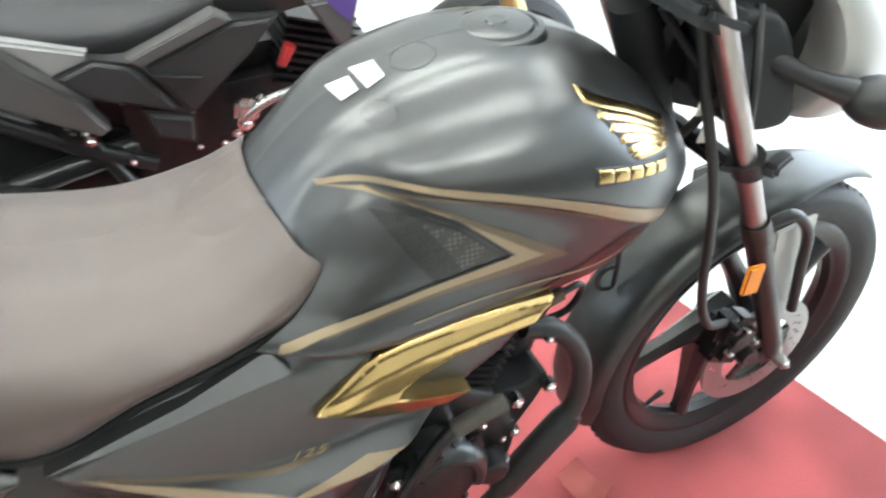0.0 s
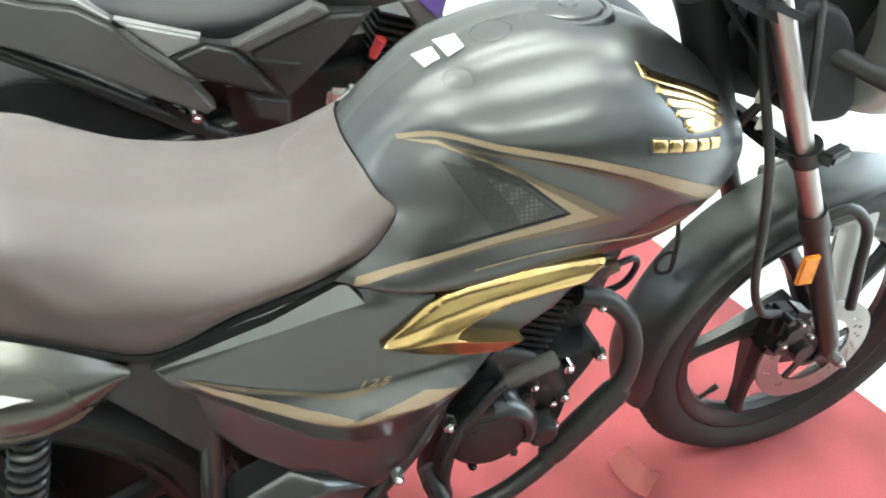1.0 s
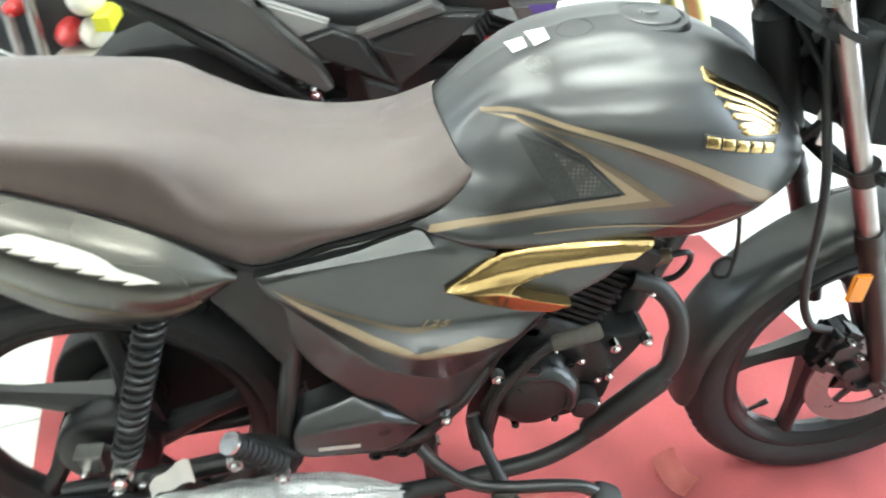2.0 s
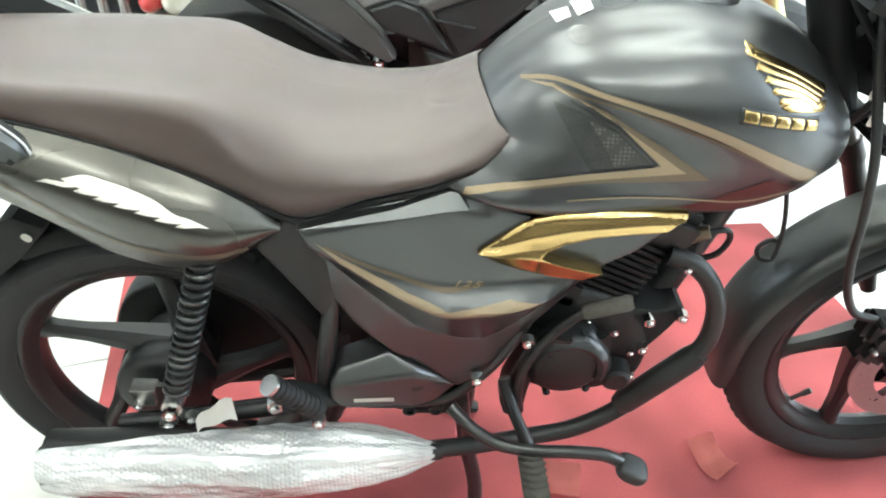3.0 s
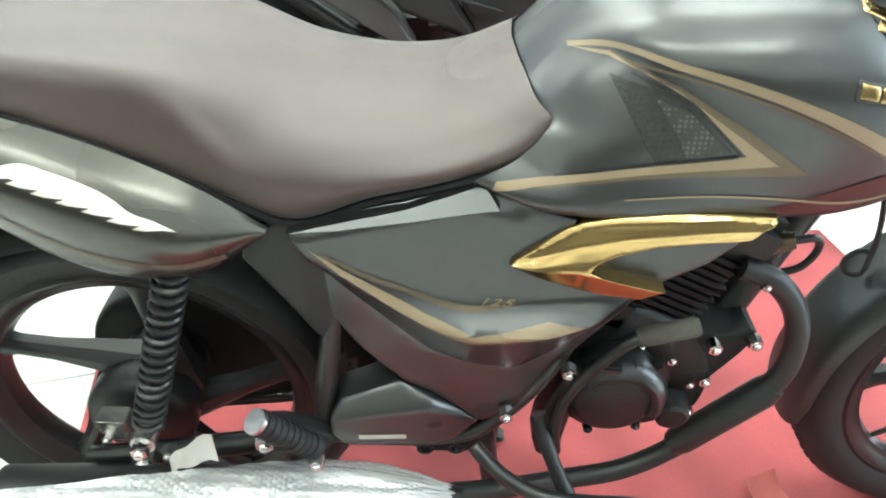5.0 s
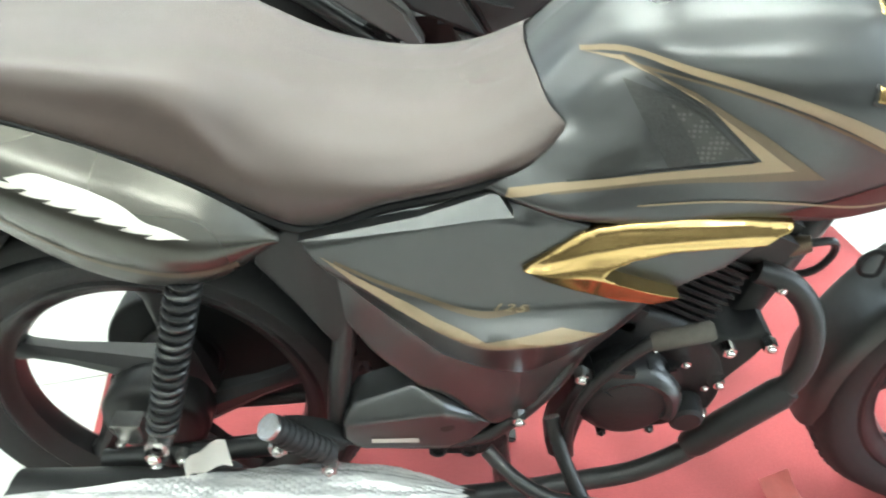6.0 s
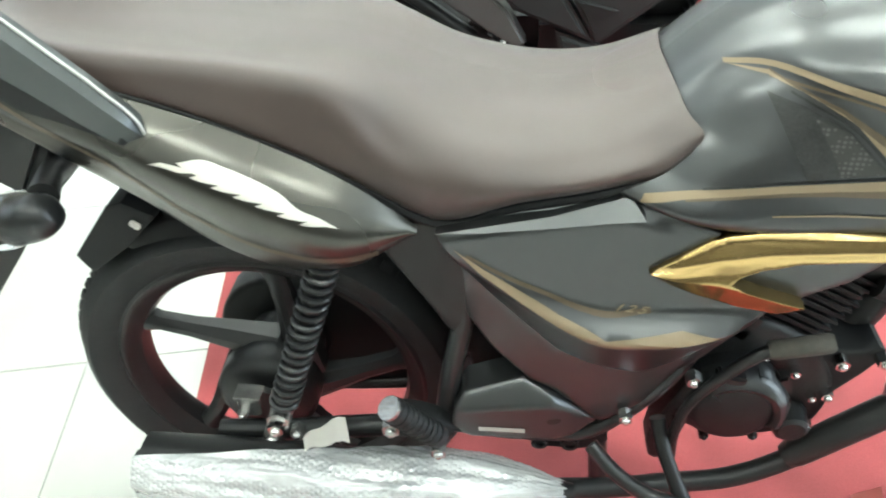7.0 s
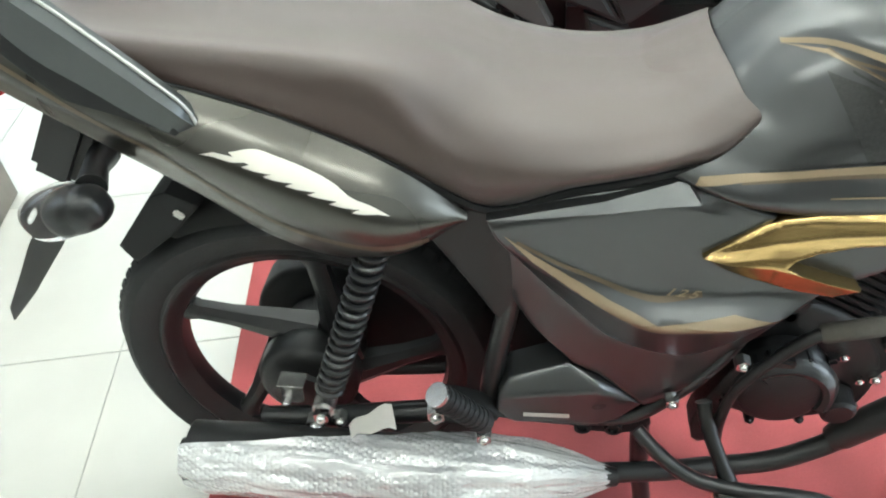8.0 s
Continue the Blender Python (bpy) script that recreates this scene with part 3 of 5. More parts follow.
# side panel under the seat
PANEL_RIDGE = np.array(spline([(0.30, 0.678), (0.345, 0.645), (0.40, 0.607), (0.45, 0.581), (0.495, 0.567), (0.55, 0.568), (0.62, 0.573), (0.74, 0.580)], 200))
PANEL_TOP = ((0.316, 0.503, 0.525, 0.60, 0.785), (0.687, 0.722, 0.716, 0.688, 0.680))


def panel_face(x, z):
    """The upright face of the side panel, without its shelf."""
    top = np.interp(x, *PANEL_TOP)
    swell = min(1, max(0, (x - 0.50) / 0.08))
    edge = min(1, max(0, 1 - (top - z) / 0.017)) * min(1, max(0, (0.56 - x) / 0.04))
    return -0.149 - 0.05 * max(0, top - z) + 0.016 * edge - 0.003 * swell * swell * (3 - 2 * swell)


def panel_depth(x, z):
    """An upright face with a shelf that leans out to a ridge along the stripe; below it the panel turns under."""
    ridge = np.interp(x, PANEL_RIDGE[:, 0], PANEL_RIDGE[:, 1])
    y = panel_face(x, max(z, ridge))
    lean = min(1, max(0, (x - 0.35) / 0.17))
    fade = min(1, max(0, (x - 0.56) / 0.11))
    lean = lean * lean * (3 - 2 * lean) * (1 - 0.6 * fade * fade * (3 - 2 * fade))
    v = min(max(0, ridge + 0.026 - z), 0.026)
    y -= lean * (1.25 * (v - 0.005) if v > 0.010 else 1.25 * v * v / 0.020)
    if z < ridge:
        y += 0.40 * (ridge - z) * min(1, (ridge - z) / 0.012)
    return y


panel = part("side_panel", plate([(0.316, 0.688), (0.404, 0.707), (0.503, 0.723), (0.525, 0.717), (0.60, 0.690), (0.70, 0.688), (0.785, 0.684), (0.735, 0.635), (0.688, 0.610), (0.625, 0.570), (0.545, 0.484), (0.452, 0.512), (0.378, 0.590), (0.330, 0.656)], panel_depth, 0.006, 0.004, 0.03, 0), GREY, bike, "matte grey angular side panel")
on_panel = surface(panel)
decal("stripe", [(0.339, 0.662), (0.370, 0.638), (0.409, 0.613), (0.450, 0.589), (0.500, 0.567), (0.526, 0.570), (0.577, 0.579), (0.620, 0.572), (0.560, 0.562), (0.504, 0.553), (0.482, 0.557), (0.449, 0.576), (0.408, 0.601), (0.369, 0.629)], on_panel, STRIPE, panel, 0.0014, 0.004, 0, "bronze hooked stripe on the side panel")
decal("stripe", band([(0.352, 0.654), (0.392, 0.630), (0.434, 0.610), (0.474, 0.592), (0.497, 0.586), (0.545, 0.592)], 0.004, 0.006), on_panel, STRIPE_BROWN, panel, 0.0010, 0.004, 0, "dull brown inner stripe on the side panel")

# the displacement figure on the panel
figure = bpy.data.curves.new("figure", "FONT")
figure.body, figure.size, figure.extrude = "125", 0.0125, 0.0
figure.offset = 0.0003
figure.space_character = 1.35
flat = bpy.data.objects.new("figure", figure)
me = bpy.data.meshes.new_from_object(flat)
bpy.data.objects.remove(flat)
for v in me.vertices:
    x, z = 0.506 + v.co.x * 1.45 + v.co.y * 0.7, 0.5905 + v.co.y - 0.10 * v.co.x
    v.co = (x, on_panel(x, z) - 0.0022, z)
me.materials.append(STRIPE)
fig = new("figure_decal", me)
fig.parent = panel
tagged(fig, "pale displacement figure on the side panel")

bevel = plate([(0.322, 0.686), (0.369, 0.6935), (0.437, 0.7050), (0.505, 0.7225), (0.514, 0.7225), (0.527, 0.708), (0.499, 0.7055), (0.437, 0.6968), (0.369, 0.6893)], lambda x, z: -0.160 + 1.10 * max(0, z - np.interp(x, (0.322, 0.369, 0.437, 0.500, 0.527), (0.684, 0.688, 0.6955, 0.7042, 0.7065))), 0.003, 0.0, 0.014, 0)
part("panel_bevel", bevel, GREY, panel, "glossy bevelled upper edge of the side panel")

# gold trim with its long upper and short lower arm
def trim_depth(x, z):
    """A sharp fold runs from the tip to the inner corner; the lower facet looks down, the upper one leans back."""
    low = np.interp(x, (0.537, 0.563, 0.606, 0.677), (0.642, 0.633, 0.618, 0.603))
    high = np.interp(x, (0.537, 0.566, 0.605, 0.636, 0.741, 0.788), (0.648, 0.667, 0.693, 0.697, 0.697, 0.690))
    fold = np.interp(x, (0.537, 0.612, 0.65, 0.79), (0.645, 0.646, 0.655, 0.67))
    crest = np.interp(x, (0.537, 0.56, 0.61), (0.006, 0.015, 0.021))
    if z < fold:
        proud = crest * (0.52 + 0.48 * min(1.0, max(0, (z - low) / max(0.003, min(0.026, fold - low)))))
    else:
        v = min(1, max(0, (high - z) / max(0.004, high - fold)))
        proud = crest * np.interp(v, (0, 0.10, 0.48, 0.58, 0.80, 1), (0.10, 0.30, 0.46, 0.62, 0.90, 1.0))
    return panel_face(x, z) - 0.003 - proud


gold_trim = part("gold_trim", plate([(0.537, 0.645), (0.566, 0.667), (0.590, 0.684), (0.605, 0.692), (0.636, 0.6965), (0.694, 0.698), (0.741, 0.697), (0.787, 0.691), (0.782, 0.684), (0.760, 0.6755), (0.721, 0.6735), (0.674, 0.670), (0.638, 0.663), (0.619, 0.6545), (0.613, 0.646), (0.629, 0.6365), (0.655, 0.6265), (0.690, 0.6155), (0.667, 0.6035), (0.630, 0.6105), (0.588, 0.623), (0.555, 0.635)], trim_depth, 0.0024, 0.0014, 0.022, 0), GOLD, bike, "polished gold pointed trim on the side panel", True, 30)

filler = plate([(0.250, 0.625), (0.292, 0.668), (0.330, 0.684), (0.338, 0.640), (0.352, 0.585), (0.348, 0.520), (0.334, 0.500), (0.304, 0.550), (0.273, 0.594)], lambda x, z: -0.122 + 0.22 * max(0, 0.32 - x), 0.006, 0.004, 0.03, 1)
part("joint_cover", filler, BLACK, bike, "black joint cover between seat, cowl and panel")

# lower cover behind the engine
def cover_depth(x, z):
    crease = np.interp(x, (0.33, 0.45, 0.515), (0.398, 0.418, 0.372))
    return -0.152 + 0.75 * max(0, z - crease) + 0.30 * max(0, x - 0.452)


lower = part("lower_panel", plate([(0.305, 0.655), (0.330, 0.652), (0.380, 0.585), (0.452, 0.506), (0.545, 0.478), (0.625, 0.562), (0.700, 0.610), (0.660, 0.55), (0.588, 0.46), (0.565, 0.42), (0.511, 0.376), (0.452, 0.428), (0.421, 0.446), (0.398, 0.474), (0.372, 0.504), (0.350, 0.536), (0.332, 0.575), (0.316, 0.62)], lambda x, z: -0.134 - 0.006 * math.exp(-((x - 0.52) / 0.05) ** 2) + 2.2 * max(0, 0.42 - x - 0.45 * max(0, 0.53 - z)) ** 2, 0.008, 0.004, 0.03, 0), GREY, bike, "matte grey lower side panel")
foot_cover = part("frame_cover", plate([(0.328, 0.40), (0.342, 0.420), (0.415, 0.443), (0.450, 0.428), (0.512, 0.378), (0.478, 0.352), (0.345, 0.350), (0.326, 0.372)], cover_depth, 0.005, 0.004, 0.04, 0), GREY, bike, "matte grey angular frame cover")
on_cover = surface(foot_cover)
decal("badge_bar", [(0.360, 0.3735), (0.418, 0.3735), (0.418, 0.3655), (0.360, 0.3655)], on_cover, STRIPE_PALE, foot_cover, 0.0012, 0.005, 0, "small pale model badge")
decal("panel_hole", [(0.445, 0.395), (0.462, 0.395), (0.462, 0.385), (0.445, 0.385)], on_cover, BLACK, foot_cover, 0.0012, 0.004, 1, "dark fastener recess")

# tail cowl
cowl_top = [(0.303, -0.146, 0.687), (0.243, -0.150, 0.739), (0.137, -0.142, 0.790), (0.05, -0.132, 0.815), (-0.03, -0.118, 0.832), (-0.10, -0.102, 0.858), (-0.19, -0.080, 0.895)]
cowl_slope = [(0.303, -0.149, 0.686), (0.240, -0.1705, 0.7233), (0.142, -0.1675, 0.7700), (0.054, -0.154, 0.7965), (-0.025, -0.136, 0.8145), (-0.10, -0.116, 0.835), (-0.197, -0.0912, 0.874)]
cowl_crest = [(0.302, -0.153, 0.683), (0.238, -0.186, 0.703), (0.148, -0.187, 0.745), (0.058, -0.171, 0.773), (-0.02, -0.150, 0.793), (-0.10, -0.128, 0.806), (-0.205, -0.10, 0.850)]
cowl_belly = [(0.301, -0.151, 0.680), (0.232, -0.176, 0.658), (0.155, -0.176, 0.668), (0.075, -0.161, 0.699), (-0.005, -0.143, 0.740), (-0.10, -0.122, 0.780), (-0.205, -0.095, 0.825)]
cowl_hem = [(0.300, -0.146, 0.677), (0.230, -0.152, 0.638), (0.165, -0.152, 0.632), (0.100, -0.146, 0.650), (0.02, -0.134, 0.698), (-0.10, -0.110, 0.757), (-0.205, -0.085, 0.805)]
cowl_tuck = [(0.295, -0.11, 0.677), (0.230, -0.11, 0.645), (0.165, -0.11, 0.638), (0.100, -0.11, 0.656), (0.02, -0.10, 0.700), (-0.10, -0.08, 0.757), (-0.20, -0.06, 0.805)]
cowl_rails = [cowl_top, cowl_slope, cowl_crest, cowl_belly, cowl_hem, cowl_tuck]
cowl = part("tail_cowl", loft(cowl_rails, 60, 36, True), COWL, bike, "glossy grey teardrop tail cowl")
on_cowl = surface(cowl)
# script decal: one swept shape with a toothed lower edge and a thin tail
upper = spline([(0.082, 0.776), (0.106, 0.778), (0.129, 0.771), (0.152, 0.762), (0.182, 0.746), (0.198, 0.733), (0.214, 0.725), (0.233, 0.712)], 24)
foot = spline([(0.222, 0.714), (0.200, 0.722), (0.173, 0.735), (0.150, 0.745), (0.124, 0.755), (0.098, 0.765)], 7)
shape = [tuple(p) for p in upper]
for (x0, z0), (x1, z1) in zip(foot, foot[1:]):
    shape += [(x0, z0 + 0.002), (0.35 * x0 + 0.65 * x1, 0.35 * z0 + 0.65 * z1 - 0.001), (x1 - 0.004, z1 - 0.0005), (0.2 * x0 + 0.8 * x1, 0.2 * z0 + 0.8 * z1 + 0.003)]
decal("script_decal", shape + [(0.089, 0.771)], on_cowl, WHITE_DECAL, cowl, 0.0014, 0.003, 0, "white swept script decal with a toothed edge")
decal("script_tail", [(0.052, 0.7735), (0.066, 0.776), (0.092, 0.7715), (0.100, 0.768), (0.084, 0.768), (0.066, 0.772)], on_cowl, WHITE_DECAL, cowl, 0.0012, 0.003, 0, "thin white tail stroke of the script decal")
decal("stripe", band([(-0.160, 0.838), (-0.080, 0.797), (0.011, 0.757), (0.091, 0.703), (0.150, 0.682), (0.200, 0.672), (0.265, 0.670)], 0.005, 0.010), on_cowl, STRIPE_BROWN, cowl, 0.0008, 0.005, 0, "bronze pinstripe along the tail cowl")

# ---- tail of the motorcycle ----


def rounded(bm, centre, half, power):
    """A box with soft swollen sides."""
    made = bmesh.ops.create_uvsphere(bm, u_segments=28, v_segments=18, radius=1)
    for v in made["verts"]:
        v.co = Vector([c + h * math.copysign(abs(q) ** power, q) for c, h, q in zip(centre, half, v.co)])
    return bm


for sgn in (-1, 1):
    up = spline([(0.0495, 0.790), (0.048, 0.803), (0.039, 0.820), (0.014, 0.842), (-0.018, 0.865), (-0.075, 0.904), (-0.13, 0.935), (-0.19, 0.955)], 36)
    low = spline([(0.0475, 0.783), (0.030, 0.785), (-0.004, 0.797), (-0.058, 0.824), (-0.11, 0.850), (-0.165, 0.900), (-0.21, 0.93)], 36)
    rail = bmesh.new()
    g = []
    for k, ((ux, uz), (lx, lz)) in enumerate(zip(up, low)):
        yu, yl = -0.164 + 0.26 * max(0, 0.03 - ux), -0.164 + 0.26 * max(0, 0.03 - lx)
        nose = 0.012 * max(0, 1 - k / 4) ** 2
        mx, mz = ux + 0.15 * (lx - ux), uz + 0.15 * (lz - uz)
        g.append([(ux, yu + 0.024, uz - 0.003), (ux, yu + 0.013 + nose, uz), (mx, yu + nose, mz), (lx, yl + 0.002 + nose, lz + 0.003), (lx, yl + 0.022, lz)])
    grid_faces(rail, g)
    close_ends(rail)
    # rubber base, carried lower so its black also draws the shadow under the rail
    base = plate([(0.028, 0.772), (0.040, 0.790), (0.0, 0.815), (-0.07, 0.86), (-0.13, 0.905), (-0.19, 0.885), (-0.125, 0.828), (-0.08, 0.797), (-0.02, 0.771)], lambda x, z: -0.161 + 0.26 * max(0, 0.03 - x), 0.01, 0.003, 0.03, 1)
    if sgn > 0:
        for b in (rail, base):
            b.transform(Matrix.Diagonal((1, -1, 1, 1)))
    grab = part("grab_rail", rail, SILVER_RAIL, bike, "satin grey cast grab rail", True, 24)
    # thin pale tube that paints in the highlight along the upper edge
    lip = bmesh.new()
    tube(lip, [(x, sgn * (0.153 - 0.26 * max(0, 0.03 - x)), z + 0.0005) for x, z in up], 0.0019, 8)
    part("rail_lip", lip, GREY_LIGHT, grab, "pale tube put in as the highlight on the grab rail's edge")
    part("grab_rail_base", base, MATT, grab, "black rubber base of the grab rail, widened to draw the shadow below it")
tl = bmesh.new()
block(tl, (-0.212, 0, 0.815), (0.05, 0.20, 0.055), (0, -25, 0), 0.012)
part("tail_lamp", tl, RED_LENS, bike, "red tail lamp lens")
tail_in = bmesh.new()
block(tail_in, (-0.10, 0, 0.80), (0.22, 0.15, 0.07), (0, 24, 0), 0.02)
block(tail_in, (-0.19, 0, 0.70), (0.06, 0.10, 0.12), (0, 35, 0), 0.012)
part("tail_underside", tail_in, BLACK, bike, "black tail underside")
# flap that carries the plate
g = []
for i in range(20):
    u = i / 19
    x, z = spline([(-0.16, 0, 0.665), (-0.235, 0, 0.60), (-0.32, 0, 0.50), (-0.442, 0, 0.352)], 20)[i][[0, 2]]
    half = np.interp(u, (0, 0.3, 0.8, 1), (0.05, 0.072, 0.040, 0.003))
    g.append([(x + (0.4 * (1 - abs(v)) - 0.2) * half, half * v, z - 0.16 * half * (1 - abs(v))) for v in np.linspace(-1, 1, 9)])
flap = bmesh.new()
grid_faces(flap, g)
bmesh.ops.solidify(flap, geom=flap.faces[:], thickness=0.005)
part("mudflap", flap, BLACK, bike, "black plastic rear mudflap")
for sgn in (-1, 1):
    stalk = bmesh.new()
    tube(stalk, [(-0.150, 0.03 * sgn, 0.680), (-0.125, 0.085 * sgn, 0.700), (-0.108, 0.128 * sgn, 0.702)], [0.018, 0.014, 0.017], 14)
    ind = part("turn_signal", stalk, BLACK, bike, "black turn signal with clear lens")
    core = bmesh.new()
    rounded(core, (0, 0, 0), (0.038, 0.026, 0.025), 0.8)
    core.transform(pose(-0.116, 0.152 * sgn, 0.690, 0, -16, 0))
    part("lamp_body", core, SATIN, ind, "glossy dark lamp body")
    lens = bmesh.new()
    rounded(lens, (0, 0, 0), (0.040, 0.0295, 0.0285), 0.75)
    lens.transform(pose(-0.139, 0.153 * sgn, 0.688, 0, -16, 0))
    part("lens", lens, LENS, ind, "clear turn signal lens")
refl = bmesh.new()
block(refl, (-0.062, -0.062, 0.614), (0.014, 0.006, 0.010), (0, 45, 0), 0.002)
part("reflector", refl, PAPER, bike, "small white reflector on the inner mudguard")

# paper tag tied above the muffler
tag = bmesh.new()
g = []
for i in range(9):
    u = i / 8
    g.append([(0.136 + 0.060 * u + 0.004 * v, -0.196 - 0.008 * math.sin(3.1 * u) - 0.012 * v, 0.374 + 0.048 * math.sin(1.9 * u) - 0.034 * v * (0.3 + 0.7 * u) + 0.004 * math.sin(9 * u)) for v in np.linspace(0, 1, 5)])
grid_faces(tag, g)
tag.transform(pose(0.008, 0, 0.014))
bmesh.ops.solidify(tag, geom=tag.faces[:], thickness=0.0006)
part("paper_tag", tag, PAPER, bike, "crumpled white paper tag")

# ---- head of the motorcycle ----
head_rails = [
    [(1.12, 0, 0.965), (1.19, 0, 0.945), (1.26, 0, 0.905), (1.325, 0, 0.84), (1.335, 0, 0.76), (1.29, 0, 0.725), (1.22, 0, 0.722)],
    [(1.13, -0.05, 0.955), (1.19, -0.062, 0.935), (1.25, -0.070, 0.895), (1.300, -0.072, 0.835), (1.310, -0.066, 0.765), (1.27, -0.055, 0.730), (1.20, -0.045, 0.728)],
    [(1.115, -0.070, 0.935), (1.140, -0.084, 0.905), (1.160, -0.094, 0.865), (1.168, -0.096, 0.815), (1.162, -0.086, 0.778), (1.156, -0.072, 0.757), (1.15, -0.045, 0.745)],
    [(1.130, -0.030, 0.925), (1.155, -0.034, 0.898), (1.176, -0.036, 0.862), (1.184, -0.036, 0.815), (1.176, -0.034, 0.779), (1.168, -0.030, 0.760), (1.16, -0.022, 0.748)],
]
# grey cowl with its bright reflection put into a paler colour
part("headlamp_cowl", loft(head_rails, 30, 20, True), GREY_LIGHT, bike, "grey headlamp cowl coloured pale for its reflections")
bucket = bmesh.new()
block(bucket, (1.100, 0, 0.838), (0.17, 0.080, 0.185), (0, 23, 0), 0.03)
part("headlamp_shell", bucket, MATT, bike, "black headlamp shell and wiring cover")
for side in (-1, 1):
    cheek = plate([(0.995, 0.905), (1.075, 0.895), (1.105, 0.868), (1.128, 0.820), (1.149, 0.752), (1.118, 0.744), (1.075, 0.752), (1.040, 0.775), (1.015, 0.815)], lambda x, z: -0.078 - 0.05 * max(0, x - 1.06), 0.008, 0.008, 0.035, 1)
    if side > 0:
        cheek.transform(Matrix.Diagonal((1, -1, 1, 1)))
    part("headlamp_bracket", cheek, MATT, bike, "black moulded bracket beside the headlamp")
meter = bmesh.new()
block(meter, (1.06, 0, 1.005), (0.12, 0.20, 0.06), (0, 28, 0), 0.02)
part("instrument_cluster", meter, MATT, bike, "black instrument cluster")
for y in (-0.10, 0.10, -0.035, 0.035):
    nut = bmesh.new()
    bolt(nut, (0.957 if abs(y) > 0.05 else 0.945, y, 0.952), 0.016 if abs(y) > 0.05 else 0.009, 0.014, (-0.42, 0, 0.9))
    part("yoke_bolt", nut, CHROME, bike, "chrome yoke bolt")
key = bmesh.new()
lathe(key, [(0, -0.012), (0.018, -0.012), (0.022, -0.006), (0.022, 0.012)], 24)
key.transform(pose(0.935, 0, 0.945, -90, 0, 0))
part("ignition_lock", key, CHROME, bike, "round chrome ignition lock")
bar = bmesh.new()
tube(bar, [(0.80, -0.37, 1.085), (0.87, -0.26, 1.10), (0.945, -0.12, 1.06), (0.965, -0.06, 1.015), (0.965, 0.06, 1.015), (0.945, 0.12, 1.06), (0.87, 0.26, 1.10), (0.80, 0.37, 1.085)], 0.011, 12, 50)
hb = part("handlebar", bar, SATIN, bike, "black tubular handlebar")
for sgn in (-1, 1):
    grip = bmesh.new()
    tube(grip, [(0.79, 0.385 * sgn, 1.083), (0.858, 0.275 * sgn, 1.099)], 0.017, 16)
    part("grip", grip, RUBBER, hb, "black rubber grip")
for a, b, c in (((0.98, -0.06, 0.93), (1.02, -0.09, 0.85), (1.00, -0.05, 0.74)), ((0.97, -0.03, 0.90), (1.03, -0.06, 0.79), (0.97, -0.03, 0.70)), ((1.0, 0.05, 0.93), (1.05, 0.0, 0.83), (0.99, 0.03, 0.72)), ((1.06, -0.07, 0.90), (1.045, -0.105, 0.82), (1.07, -0.09, 0.74))):
    w = bmesh.new()
    tube(w, [a, b, c], 0.005, 8, 16)
    part("cable", w, BLACK, bike, "black control cable")
loose = bmesh.new()
tube(loose, [(0.955, 0.0, 0.69), (0.987, 0, 0.60), (0.998, 0, 0.515), (0.993, 0, 0.484), (0.975, 0, 0.488), (0.968, 0, 0.508), (0.985, 0, 0.523), (1.000, 0, 0.516)], 0.0035, 8, 40)
part("cable", loose, BLACK, bike, "thin looped breather hose")
clips = bmesh.new()
for at in ((1.010, -0.075, 0.800), (1.018, -0.078, 0.766)):
    block(clips, at, (0.014, 0.004, 0.02), (0, 12, 0), 0.001)
part("label_tag", clips, PAPER, bike, "small white cable tags")
for sgn in (-1, 1):
    stalk = bmesh.new()
    tube(stalk, [(1.085, 0.062 * sgn, 0.838), (1.13, 0.095 * sgn, 0.815), (1.17, 0.122 * sgn, 0.800)], [0.014, 0.011, 0.016], 14)
    ind = part("turn_signal", stalk, BLACK, bike, "black front turn signal")
    body = bmesh.new()
    bmesh.ops.create_uvsphere(body, u_segments=20, v_segments=12, radius=1, matrix=pose(1.200, 0.140 * sgn, 0.790, 0, 12, 20 * sgn) @ Matrix.Diagonal((0.046, 0.032, 0.029, 1)))
    part("lamp_body", body, BLACK, ind, "dark glossy signal body")

# wheels


